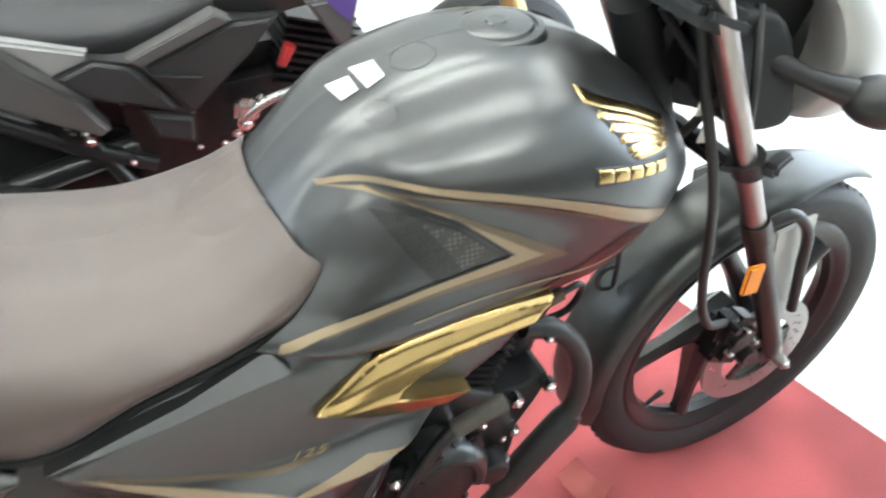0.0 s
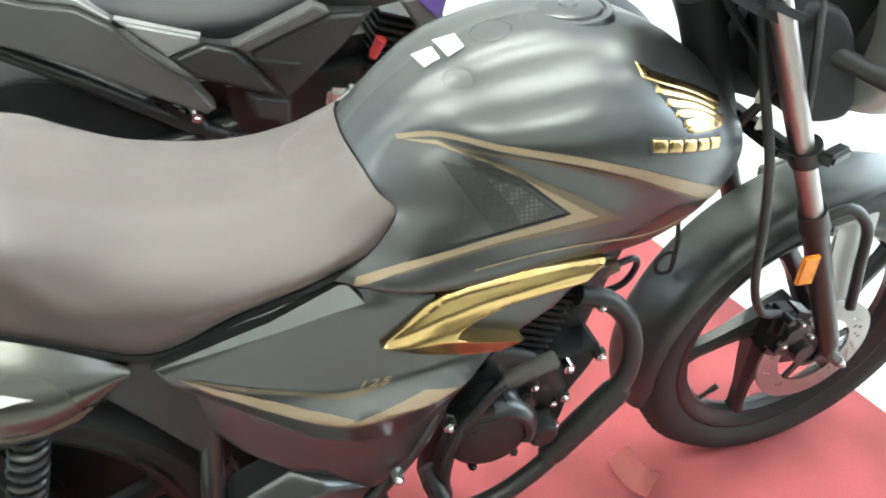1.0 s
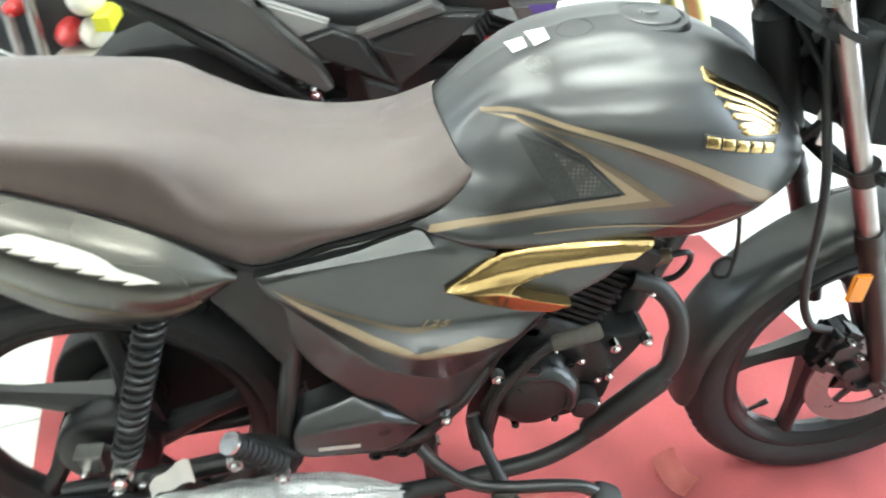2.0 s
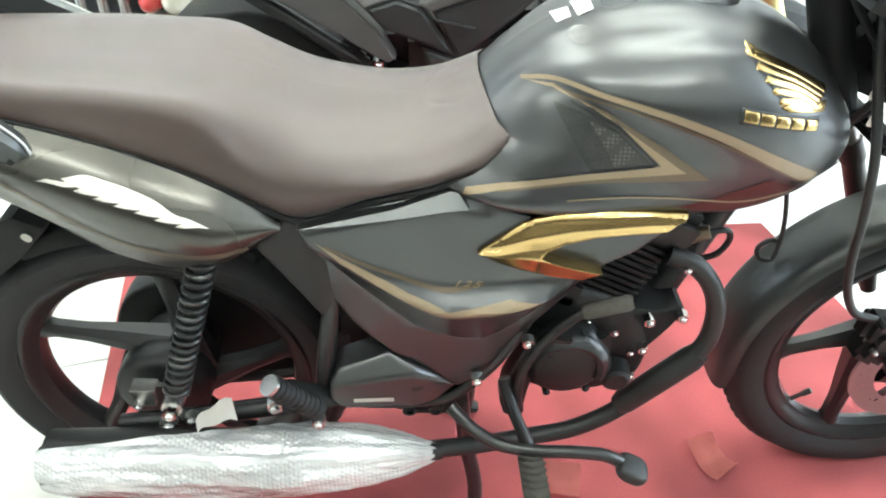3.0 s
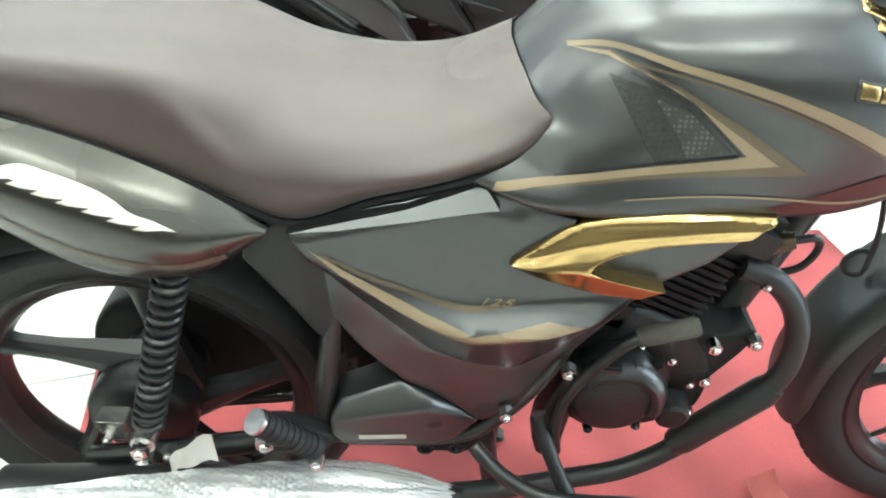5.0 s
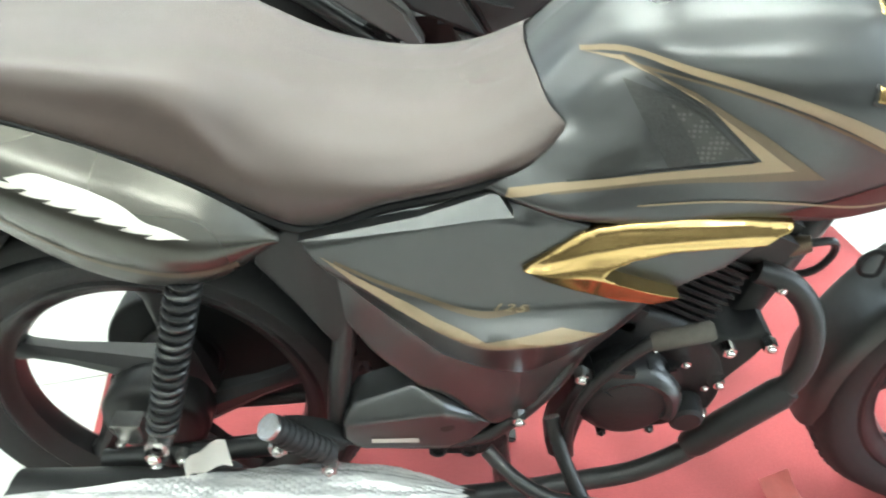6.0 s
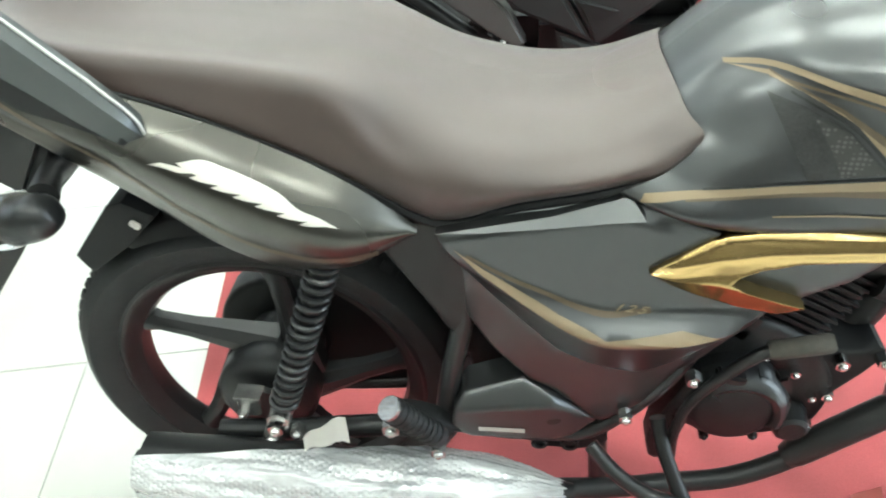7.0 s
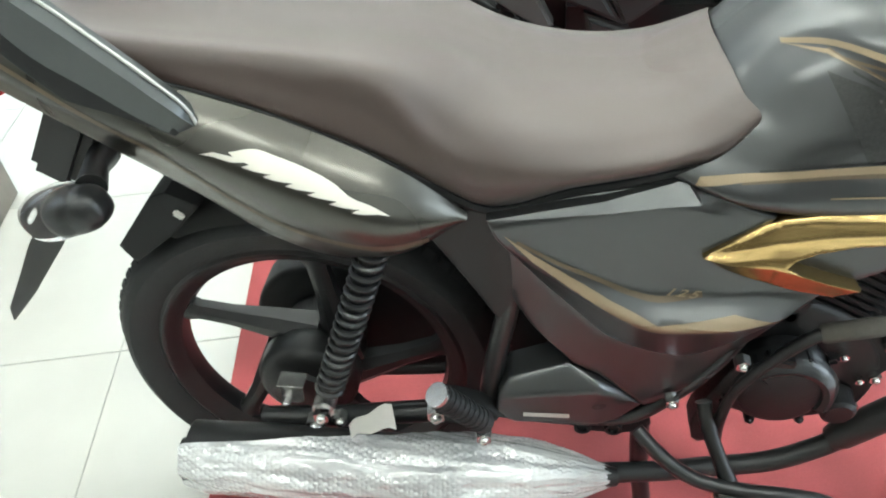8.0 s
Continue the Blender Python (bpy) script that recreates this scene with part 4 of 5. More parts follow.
def wheel(name, x, width, parent, label, phase, aside=0.0):
    z0, r = 0.298, 0.298
    tyre_bm = bmesh.new()
    w = width / 2
    lathe(tyre_bm, [(0.232, -w * 0.62), (0.250, -w * 0.9), (0.272, -w), (0.282, -w * 0.88), (0.2925, -w * 0.55), (r, -w * 0.2), (r, w * 0.2), (0.2925, w * 0.55), (0.282, w * 0.88), (0.272, w), (0.250, w * 0.9), (0.232, w * 0.62)], 96, (x, 0, z0))
    hub = part(name, tyre_bm, RUBBER, parent, label)
    rim_bm = bmesh.new()
    lathe(rim_bm, [(0.236, -w * 0.66), (0.230, -w * 0.72), (0.222, -w * 0.66), (0.214, -w * 0.45), (0.205, -w * 0.35), (0.200, 0), (0.205, w * 0.35), (0.214, w * 0.45), (0.222, w * 0.66), (0.230, w * 0.72), (0.236, w * 0.66)], 96, (x, 0, z0))
    part("rim", rim_bm, RIM, hub, "black alloy rim")
    for i in range(5):
        a = radians(phase + 72 * i)
        d = np.array([math.cos(a), 0, math.sin(a)])
        s = np.array([-math.sin(a), 0, math.cos(a)])
        c = np.array([x, 0, z0])
        spoke = bmesh.new()
        rings = []
        for q, half, thick in ((0.0 if aside else 0.03, 0.028, 0.030), (0.07, 0.022, 0.022), (0.13, 0.015, 0.016), (0.18, 0.014, 0.015), (0.203, 0.022, 0.016)):
            rings.append([spoke.verts.new(c + d * q + s * (aside + half * u) + np.array([0, v * thick, 0])) for u, v in ((1, -0.5), (0.35, -1), (-0.35, -1), (-1, -0.5), (-1, 0.5), (-0.35, 1), (0.35, 1), (1, 0.5))])
        for ra, rb in zip(rings, rings[1:]):
            for j in range(8):
                spoke.faces.new((ra[j], ra[(j + 1) % 8], rb[(j + 1) % 8], rb[j]))
        part("spoke", spoke, RIM, hub)
    # tread blocks on both shoulders
    tread = bmesh.new()
    for i in range(72):
        a = 2 * math.pi * i / 72
        for sgn in (-1, 1):
            m = Matrix.Translation((x, 0, z0)) @ Matrix.Rotation(-a - sgn * 0.02, 4, "Y") @ Matrix.Translation((0.2900, sgn * w * 0.55, 0)) @ Matrix.Rotation(sgn * radians(38), 4, "Z")
            bmesh.ops.create_cube(tread, size=1, matrix=m @ Matrix.Diagonal((0.0035, w * 0.62, 0.017, 1)))
    tagged(part("tread", tread, RUBBER, hub, "fine shoulder tread blocks", False), kind="stuff")
    return hub


rear = wheel("rear_wheel", 0.04, 0.092, bike, "black alloy rear wheel with road tyre", 167, -0.05)
front = wheel("front_wheel", 1.258, 0.082, bike, "black alloy front wheel with road tyre", 196, -0.055)
drum = bmesh.new()
lathe(drum, [(0.0, -0.078), (0.030, -0.078), (0.034, -0.072), (0.060, -0.070), (0.070, -0.064), (0.075, -0.055), (0.075, -0.02), (0.06, 0.0), (0.06, 0.06), (0, 0.06)], 40, (0.04, 0, 0.298))
part("brake_drum", drum, ENGINE, rear, "black rear brake drum")
fhub = bmesh.new()
lathe(fhub, [(0, -0.055), (0.03, -0.055), (0.04, -0.04), (0.034, 0.0), (0.04, 0.04), (0.03, 0.055), (0, 0.055)], 32, (1.258, 0, 0.298))
part("hub", fhub, SATIN, front, "black front hub")
# drilled brake disc
disc = bmesh.new()
seg, radii = 120, (0.068, 0.076, 0.084, 0.092, 0.100, 0.108)
for y in (-0.067, -0.062):
    vs = [[disc.verts.new((1.258 + r * math.cos(2 * math.pi * k / seg), y, 0.298 + r * math.sin(2 * math.pi * k / seg))) for k in range(seg)] for r in radii]
    for q in range(5):
        for k in range(seg):
            if not (0 < q < 4 and (k + 2 * q) % 5 == 0):
                disc.faces.new((vs[q][k], vs[q][(k + 1) % seg], vs[q + 1][(k + 1) % seg], vs[q + 1][k]))
lathe(disc, [(0.1082, -0.0668), (0.1082, -0.0622)], seg, (1.258, 0, 0.298))
part("brake_disc", disc, DISC, front, "drilled steel brake disc", False)
carrier = bmesh.new()
for i in range(5):
    a = radians(20 + 72 * i)
    block(carrier, (1.258 + 0.055 * math.cos(a), -0.062, 0.298 + 0.055 * math.sin(a)), (0.066, 0.006, 0.014), (0, -math.degrees(a), 0), 0.001)
lathe(carrier, [(0.028, -0.066), (0.036, -0.066), (0.036, -0.056), (0.028, -0.056)], 30, (1.258, 0, 0.298), True)
part("disc_carrier", carrier, SATIN, front, "black disc carrier", False)
valve = bmesh.new()
tube(valve, [(1.258 - 0.150, 0, 0.158), (1.258 - 0.128, -0.004, 0.180)], 0.004, 8)
tube(valve, [(1.258 - 0.131, -0.0035, 0.177), (1.258 - 0.120, -0.006, 0.189)], 0.0055, 8)
part("valve", valve, BLACK, front, "black tyre valve")

for ob in (front, *front.children):
    ob.data.transform(pose(1.258, 0, 0) @ Matrix.Scale(0.968, 4) @ pose(-1.258, 0, 0))

# front fork, both legs
for sgn in (-1, 1):
    y = 0.10 * sgn
    bm = bmesh.new()
    tube(bm, [(0.960, y, 0.955), (1.132, y, 0.588)], 0.0140, 20)
    leg = part("fork_tube", bm, FORK, bike, "polished fork tube")
    bm = bmesh.new()
    tube(bm, [(1.112, y, 0.632), (1.127, y, 0.600), (1.129, y, 0.595), (1.176, y, 0.485), (1.228, y, 0.368), (1.244, y, 0.328)], [0.0175, 0.0195, 0.0168, 0.0168, 0.0165, 0.013], 20)
    part("fork_slider", bm, SLIDER, leg, "dark bronze fork slider with rubber dust seal")
    bm = bmesh.new()
    bolt(bm, (1.242, y + 0.020 * sgn, 0.330), 0.0105, 0.02, (0, sgn, 0))
    part("axle_nut", bm, STEEL, leg, "zinc axle nut")
refl = bmesh.new()
block(refl, (1.112, -0.124, 0.552), (0.027, 0.008, 0.050), (0, 0, -6), 0.004)
part("reflector", refl, AMBER, bike, "amber side reflector on the fork")
clampbm = bmesh.new()
tube(clampbm, [(1.066, -0.10, 0.737), (1.076, -0.10, 0.716)], 0.0205, 16)
block(clampbm, (1.100, -0.115, 0.725), (0.055, 0.02, 0.016), (0, 10, 25), 0.004)
part("cable_clamp", clampbm, BLACK, bike, "black cable clamp")
# yokes
yoke = bmesh.new()
block(yoke, (1.045, 0, 0.732), (0.05, 0.22, 0.018), (0, 25, 0), 0.01)
block(yoke, (0.975, 0, 0.915), (0.07, 0.24, 0.028), (0, 25, 0), 0.01)
tube(yoke, [(0.955, 0, 0.90), (1.02, 0, 0.72)], 0.026, 20)
part("fork_yoke", yoke, MATT, bike, "black fork yokes and steering head")
caliper = bmesh.new()
block(caliper, (1.150, -0.085, 0.395), (0.055, 0.05, 0.085), (0, 30, 0), 0.012)
block(caliper, (1.126, -0.092, 0.430), (0.04, 0.04, 0.05), (0, 10, 0), 0.010)
tube(caliper, [(1.165, -0.11, 0.375), (1.165, -0.125, 0.375)], 0.015, 16)
tube(caliper, [(1.138, -0.11, 0.418), (1.138, -0.122, 0.418)], 0.014, 16)
tube(caliper, [(1.120, -0.105, 0.452), (1.120, -0.125, 0.452)], 0.006, 10)
block(caliper, (1.190, -0.096, 0.372), (0.060, 0.012, 0.030), (0, 38, 0), 0.004)
caliper_ob = part("brake_caliper", caliper, ENGINE, bike, "black front brake caliper")
for at in ((1.150, -0.113, 0.432), (1.176, -0.112, 0.398), (1.128, -0.114, 0.396)):
    bb = bmesh.new()
    bolt(bb, at, 0.0055, 0.010)
    part("caliper_bolt", bb, STEEL, caliper_ob, "small zinc caliper bolt")
hose = bmesh.new()
tube(hose, [(0.985, -0.06, 0.93), (1.0, -0.085, 0.82), (1.02, -0.105, 0.72), (1.03, -0.112, 0.64), (1.036, -0.115, 0.57), (1.052, -0.115, 0.51), (1.075, -0.112, 0.475), (1.105, -0.105, 0.458), (1.128, -0.098, 0.445)], 0.0062, 10, 50)
part("brake_hose", hose, BLACK, bike, "black rubber brake hose")

# front mudguard: a curved guard with turned-down sides
def guard(x0, z0, r, a0, a1, half, n=44, m=13, flare=0.035, droop=0.0):
    g = []
    for i in range(n):
        u = i / (n - 1)
        a = radians(a0 + (a1 - a0) * u)
        taper = min(1, 0.80 + 3.0 * u, 0.30 + 2.4 * (1 - u))
        row = []
        for j in range(m):
            v = -1 + 2 * j / (m - 1)
            rr = r - flare * abs(v) ** 3 * taper
            row.append((x0 + rr * math.cos(a), half * taper * math.sin(v * math.pi / 2), z0 + rr * math.sin(a)))
        g.append(row)
    bm = bmesh.new()
    grid_faces(bm, g)
    bmesh.ops.solidify(bm, geom=bm.faces[:], thickness=0.004)
    return bm


fguard = part("front_mudguard", guard(1.258, 0.290, 0.318, 189, 52, 0.058, flare=0.024), GREY_LIT, bike, "grey front mudguard coloured lighter for the light it catches")
for sgn in (-1, 1):
    stay = bmesh.new()
    block(stay, (1.228, 0.083 * sgn, 0.50), (0.07, 0.006, 0.16), (0, -8, 0), 0.003)
    part("mudguard_stay", stay, GREY_LIGHT, fguard, "pale grey mudguard side stay")
hoop = bmesh.new()
tube(hoop, [(1.14, -0.09, 0.60), (1.18, -0.098, 0.615), (1.21, -0.10, 0.59), (1.235, -0.10, 0.50), (1.25, -0.10, 0.42)], 0.008, 10, 30)
part("fork_brace", hoop, BLACK, bike, "black curved fork brace")

# rear suspension
p0, p1 = np.array([0.215, -0.150, 0.68]), np.array([0.109, -0.165, 0.396])
ax = (p1 - p0) / np.linalg.norm(p1 - p0)
s1 = np.cross(ax, (0, 1, 0))
s1 /= np.linalg.norm(s1)
s2 = np.cross(ax, s1)
shock_core = bmesh.new()
tube(shock_core, [p0, p0 + ax * 0.14, p0 + ax * 0.141, p1], [0.0115, 0.0115, 0.011, 0.010], 18)
shock = part("shock_absorber", shock_core, SATIN, bike, "black rear shock absorber")
coil = bmesh.new()
turns, n = 19, 19 * 14
tube(coil, [p0 + ax * (0.012 + 0.275 * i / n) + 0.0158 * (math.cos(2 * math.pi * turns * i / n) * s1 + math.sin(2 * math.pi * turns * i / n) * s2) for i in range(n + 1)], 0.0036, 8)
part("coil_spring", coil, SATIN, shock, "black coil spring")
eye_bm = bmesh.new()
tube(eye_bm, [p1 + np.array([0, 0.02, 0]), p1 + np.array([0, -0.016, 0])], 0.0145, 20)
part("lower_eye", eye_bm, STEEL, shock, "steel lower eye")
bb = bmesh.new()
bolt(bb, p1 + np.array([0, -0.022, 0]), 0.011, 0.014)
part("shock_nut", bb, CHROME, shock, "domed chrome nut")

# swingarm, frame tubes and brackets
swing = bmesh.new()
for sgn in (-1, 1):
    tube(swing, [(-0.01, 0.118 * sgn, 0.290), (0.10, 0.118 * sgn, 0.300), (0.30, 0.112 * sgn, 0.325), (0.44, 0.10 * sgn, 0.35)], 0.0155, 14)
swing_ob = part("swingarm", swing, SATIN, bike, "black tubular swingarm")
adj = bmesh.new()
block(adj, (0.012, -0.135, 0.354), (0.030, 0.012, 0.032), (0, 4, 0), 0.003)
block(adj, (0.012, -0.128, 0.371), (0.036, 0.026, 0.004), (0, 4, 0), 0.001)
bolt(adj, (0.005, -0.146, 0.350), 0.007, 0.01)
bolt(adj, (0.04, -0.146, 0.306), 0.016, 0.018)
bolt(adj, (0.075, -0.146, 0.318), 0.011, 0.014)
adj.transform(pose(0.040, 0, 0.016))
part("axle_adjuster", adj, STEEL, swing_ob, "zinc plated axle nut and adjuster")
frame_bm = bmesh.new()
tube(frame_bm, [(0.362, -0.10, 0.66), (0.345, -0.108, 0.54), (0.322, -0.12, 0.42), (0.312, -0.125, 0.345)], 0.0135, 12, 20)
tube(frame_bm, [(0.318, -0.13, 0.348), (0.42, -0.13, 0.338), (0.50, -0.128, 0.345), (0.545, -0.128, 0.39), (0.585, -0.128, 0.45), (0.63, -0.115, 0.54)], 0.0105, 12, 30)
tube(frame_bm, [(0.31, 0.12, 0.66), (0.31, 0.12, 0.36), (0.5, 0.12, 0.345), (0.63, 0.12, 0.54)], 0.014, 12, 30)
tube(frame_bm, [(0.955, 0, 0.75), (0.895, 0, 0.60), (0.81, -0.03, 0.44)], 0.024, 14, 20)
tube(frame_bm, [(0.30, -0.10, 0.67), (0.10, -0.09, 0.72), (-0.12, -0.07, 0.80)], 0.014, 12, 16)
part("frame", frame_bm, SATIN, bike, "black tubular frame")
inner = bmesh.new()
block(inner, (0.46, 0, 0.60), (0.30, 0.20, 0.20), (0, -12, 0), 0.03)
block(inner, (0.42, 0.02, 0.44), (0.17, 0.16, 0.14), (0, 0, 0), 0.02)
block(inner, (0.33, 0, 0.60), (0.14, 0.17, 0.16), (0, 10, 0), 0.03)
part("battery_box", inner, MATT, bike, "black air box and battery box")
ends = [(0.04 + 0.122 * math.cos(radians(a)), 0.285 + 0.122 * math.sin(radians(a))) for a in range(80, 281, 20)]
chain = plate(ends + [(0.20, 0.172), (0.44, 0.215), (0.485, 0.27), (0.49, 0.42), (0.44, 0.53), (0.20, 0.475), (0.12, 0.43)], lambda x, z: 0.078, 0.012, 0.010, 0.05, 1, 0.006)
chain_ob = part("chain_case", chain, MATT, bike, "black enclosed chain case")
edge = bmesh.new()
tube(edge, [(0.03, 0.078, 0.168), (0.20, 0.078, 0.180), (0.44, 0.078, 0.222)], 0.012, 10, 12)
part("case_flange", edge, SATIN, chain_ob, "rolled lower edge of the chain case")
boss = bmesh.new()
lathe(boss, [(0, 0.060), (0.05, 0.060), (0.062, 0.066), (0.066, 0.080)], 36, (0.04, 0, 0.285))
part("case_boss", boss, MATT, chain_ob, "raised round boss on the chain case")
rguard = guard(0.04, 0.298, 0.333, 118, 62, 0.055)
part("rear_mudguard", rguard, BLACK, bike, "black inner rear mudguard")

side_flap = plate([(-0.074, 0.643), (-0.096, 0.636), (-0.165, 0.556), (-0.150, 0.528), (-0.085, 0.575), (-0.036, 0.622)], lambda x, z: -0.056, 0.01, 0.002, 0.11, 0)
part("inner_fender_flap", side_flap, MATT, bike, "black angular flap behind the rear tyre")

# rear footpeg folded up on its hanger
hanger = plate([(0.238, 0.385), (0.258, 0.402), (0.312, 0.388), (0.335, 0.358), (0.30, 0.347), (0.235, 0.349)], lambda x, z: -0.158, 0.01, 0.004, 0.02, 1)
hang = part("peg_hanger", hanger, MATT, bike, "black rear footpeg hanger plate")
for at, r in (((0.252, -0.172, 0.388), 0.013), ((0.312, -0.186, 0.366), 0.011)):
    bb = bmesh.new()
    bolt(bb, at, r, 0.014)
    part("hanger_bolt", bb, STEEL, hang, "zinc hanger bolt")
peg = bmesh.new()
tube(peg, [(0.312, -0.178, 0.382), (0.264, -0.205, 0.466)], 0.0148, 18)
peg_ob = part("rear_footpeg", peg, RUBBER, bike, "ribbed black rear footpeg folded up")
ribs = bmesh.new()
for i in range(9):
    c = np.array([0.309, -0.18, 0.388]) + (np.array([0.264, -0.205, 0.466]) - np.array([0.309, -0.18, 0.388])) * (i + 0.5) / 9
    d = np.array([-0.045, -0.025, 0.078]) / 0.0935
    tube(ribs, [c - d * 0.0022, c + d * 0.0022], 0.0162, 18)
part("rib", ribs, RUBBER, peg_ob)
bb = bmesh.new()
tube(bb, [(0.264, -0.205, 0.466), (0.2615, -0.2065, 0.4705)], 0.0150, 18)
part("peg_cap", bb, STEEL, peg_ob, "bare metal peg end")

# engine
case = plate([(0.585, 0.415), (0.60, 0.50), (0.66, 0.53), (0.74, 0.50), (0.795, 0.44), (0.80, 0.375), (0.785, 0.325), (0.70, 0.298), (0.60, 0.325)], lambda x, z: -0.095, 0.012, 0.012, 0.19, 2)
engine = part("engine", case, ENGINE, bike, "black air-cooled single-cylinder engine")
clutch = bmesh.new()
lathe(clutch, [(0, -0.142), (0.040, -0.142), (0.047, -0.139), (0.051, -0.134), (0.057, -0.130), (0.060, -0.120), (0.062, -0.09)], 44, (0.668, 0, 0.407))
part("clutch_cover", clutch, ENGINE, engine, "round black clutch cover")
small = bmesh.new()
lathe(small, [(0, -0.130), (0.016, -0.130), (0.021, -0.126), (0.025, -0.10)], 28, (0.748, 0, 0.364))
part("oil_filler", small, ENGINE, engine, "round black side cover")
# finned barrel and head leaning forward
lean = radians(28)
u = np.array([math.sin(lean), 0, math.cos(lean)])
for i in range(11):
    fin = bmesh.new()
    c = np.array([0.706, -0.02, 0.498]) + u * 0.0108 * i
    w = 0.112 if i < 8 else 0.100
    block(fin, c, (w, 0.135, 0.0042), (0, math.degrees(lean), 0), 0.0018)
    part("cooling_fin", fin, ENGINE, engine)
core = bmesh.new()
block(core, np.array([0.715, -0.02, 0.487]) + u * 0.07, (0.098, 0.118, 0.16), (0, math.degrees(lean), 0), 0.012)
block(core, np.array([0.722, -0.025, 0.487]) + u * 0.150, (0.105, 0.145, 0.060), (0, math.degrees(lean), 0), 0.015)
block(core, (0.660, -0.05, 0.515), (0.07, 0.09, 0.06), (0, 28, 0), 0.012)
part("cylinder_head", core, ENGINE, engine, "black cylinder head and barrel")
inlet = bmesh.new()
tube(inlet, [(0.60, -0.06, 0.585), (0.655, -0.06, 0.575), (0.70, -0.05, 0.565)], [0.030, 0.024, 0.026], 16, 10)
block(inlet, (0.625, -0.065, 0.54), (0.05, 0.06, 0.06), (0, 10, 0), 0.012)
part("carburettor", inlet, ENGINE, engine, "black carburettor and inlet pipe")
for at, r in (((0.608, -0.150, 0.478), 0.011), ((0.539, -0.150, 0.405), 0.011), ((0.588, -0.15, 0.36), 0.008), ((0.60, -0.15, 0.40), 0.006), ((0.788, -0.10, 0.462), 0.011), ((0.834, -0.10, 0.468), 0.011), ((0.786, -0.10, 0.405), 0.010), ((0.769, -0.10, 0.400), 0.007), ((0.740, -0.10, 0.443), 0.008), ((0.776, -0.10, 0.348), 0.008), ((0.825, -0.10, 0.558), 0.007), ((0.700, -0.10, 0.468), 0.006)):
    bb = bmesh.new()
    bolt(bb, at, r * 0.85, 0.014)
    part("engine_bolt", bb, CHROME, engine, "zinc plated bolt head")
mount = plate([(0.755, 0.478), (0.80, 0.470), (0.843, 0.478), (0.834, 0.448), (0.798, 0.395), (0.765, 0.35)], lambda x, z: -0.092, 0.012, 0.006, 0.05, 1)
part("engine_mount", mount, MATT, engine, "black engine mounting bracket")
ring = bmesh.new()
arc = [radians(a) for a in range(-20, 131, 10)]
grid_faces(ring, [[(0.668 + r * math.cos(a), y, 0.407 + r * math.sin(a)) for r, y in ((0.043, -0.136), (0.045, -0.144), (0.052, -0.147), (0.060, -0.142), (0.066, -0.132), (0.067, -0.115))] for a in arc])
part("cover_ring", close_ends(ring), SATIN, engine, "shiny raised crescent round the clutch cover")
for a in (0.35, 1.25, 2.2, 3.4, 4.3, 5.3):
    lug = bmesh.new()
    bolt(lug, (0.668 + 0.061 * math.cos(a), -0.128, 0.407 + 0.061 * math.sin(a)), 0.0065, 0.012)
    part("cover_bolt", lug, ENGINE, engine, "black cover bolt")
arm = bmesh.new()
tube(arm, [(0.690, -0.155, 0.541), (0.672, -0.158, 0.534), (0.639, -0.160, 0.500), (0.604, -0.160, 0.436), (0.597, -0.158, 0.379), (0.600, -0.150, 0.335)], [0.0075, 0.0075, 0.0065, 0.0062, 0.007, 0.009], 12, 30)
kick = part("kick_lever", arm, ENGINE, engine, "black kick start lever")
bm = bmesh.new()
tube(bm, [(0.676, -0.157, 0.537), (0.680, -0.157, 0.538), (0.735, -0.158, 0.553), (0.739, -0.158, 0.554)], [0.009, 0.0110, 0.0110, 0.009], 16)
part("lever_rubber", bm, DUSTY, kick, "dusty grey kick lever end")
lug_bm = bmesh.new()
block(lug_bm, (0.655, -0.134, 0.468), (0.034, 0.02, 0.014), (0, 12, 0), 0.003)
part("cover_lug", lug_bm, SATIN, engine, "shiny raised lug on the clutch cover")
lug_bm = bmesh.new()
block(lug_bm, (0.722, -0.120, 0.445), (0.016, 0.02, 0.036), (0, -18, 0), 0.004)
part("cover_lug", lug_bm, SATIN, engine, "shiny raised lug on the clutch cover")
bracket = plate([(0.622, 0.47), (0.600, 0.42), (0.572, 0.34), (0.584, 0.285), (0.610, 0.30), (0.618, 0.36), (0.634, 0.43)], lambda x, z: -0.128, 0.01, 0.004, 0.03, 1)
part("peg_bracket", bracket, ENGINE, engine, "black footpeg bracket")

plug = bmesh.new()
tube(plug, [(0.812, -0.075, 0.588), (0.832, -0.085, 0.606), (0.848, -0.09, 0.612)], [0.010, 0.012, 0.009], 12)
part("plug_cap", plug, STRIPE_BROWN, engine, "brown spark plug connector")
lead = bmesh.new()
tube(lead, [(0.846, -0.09, 0.612), (0.872, -0.085, 0.610), (0.884, -0.075, 0.585), (0.872, -0.07, 0.556), (0.845, -0.065, 0.545)], 0.0045, 8, 24)
part("plug_lead", lead, BLACK, engine, "black plug lead")

# exhaust header
header = bmesh.new()
tube(header, [(0.800, -0.085, 0.572), (0.838, -0.09, 0.556), (0.868, -0.095, 0.520), (0.882, -0.10, 0.465), (0.873, -0.105, 0.408), (0.85, -0.105, 0.378)], 0.0140, 18, 36)
head_pipe = part("exhaust_pipe", header, BLACK, bike, "matte black exhaust header pipe")
cover = bmesh.new()
tube(cover, [(0.872, -0.105, 0.398), (0.862, -0.105, 0.385), (0.775, -0.105, 0.292), (0.765, -0.105, 0.282)], [0.0165, 0.0200, 0.0200, 0.0155], 20)
part("heat_shield", cover, BLACK, head_pipe, "black tubular heat shield")
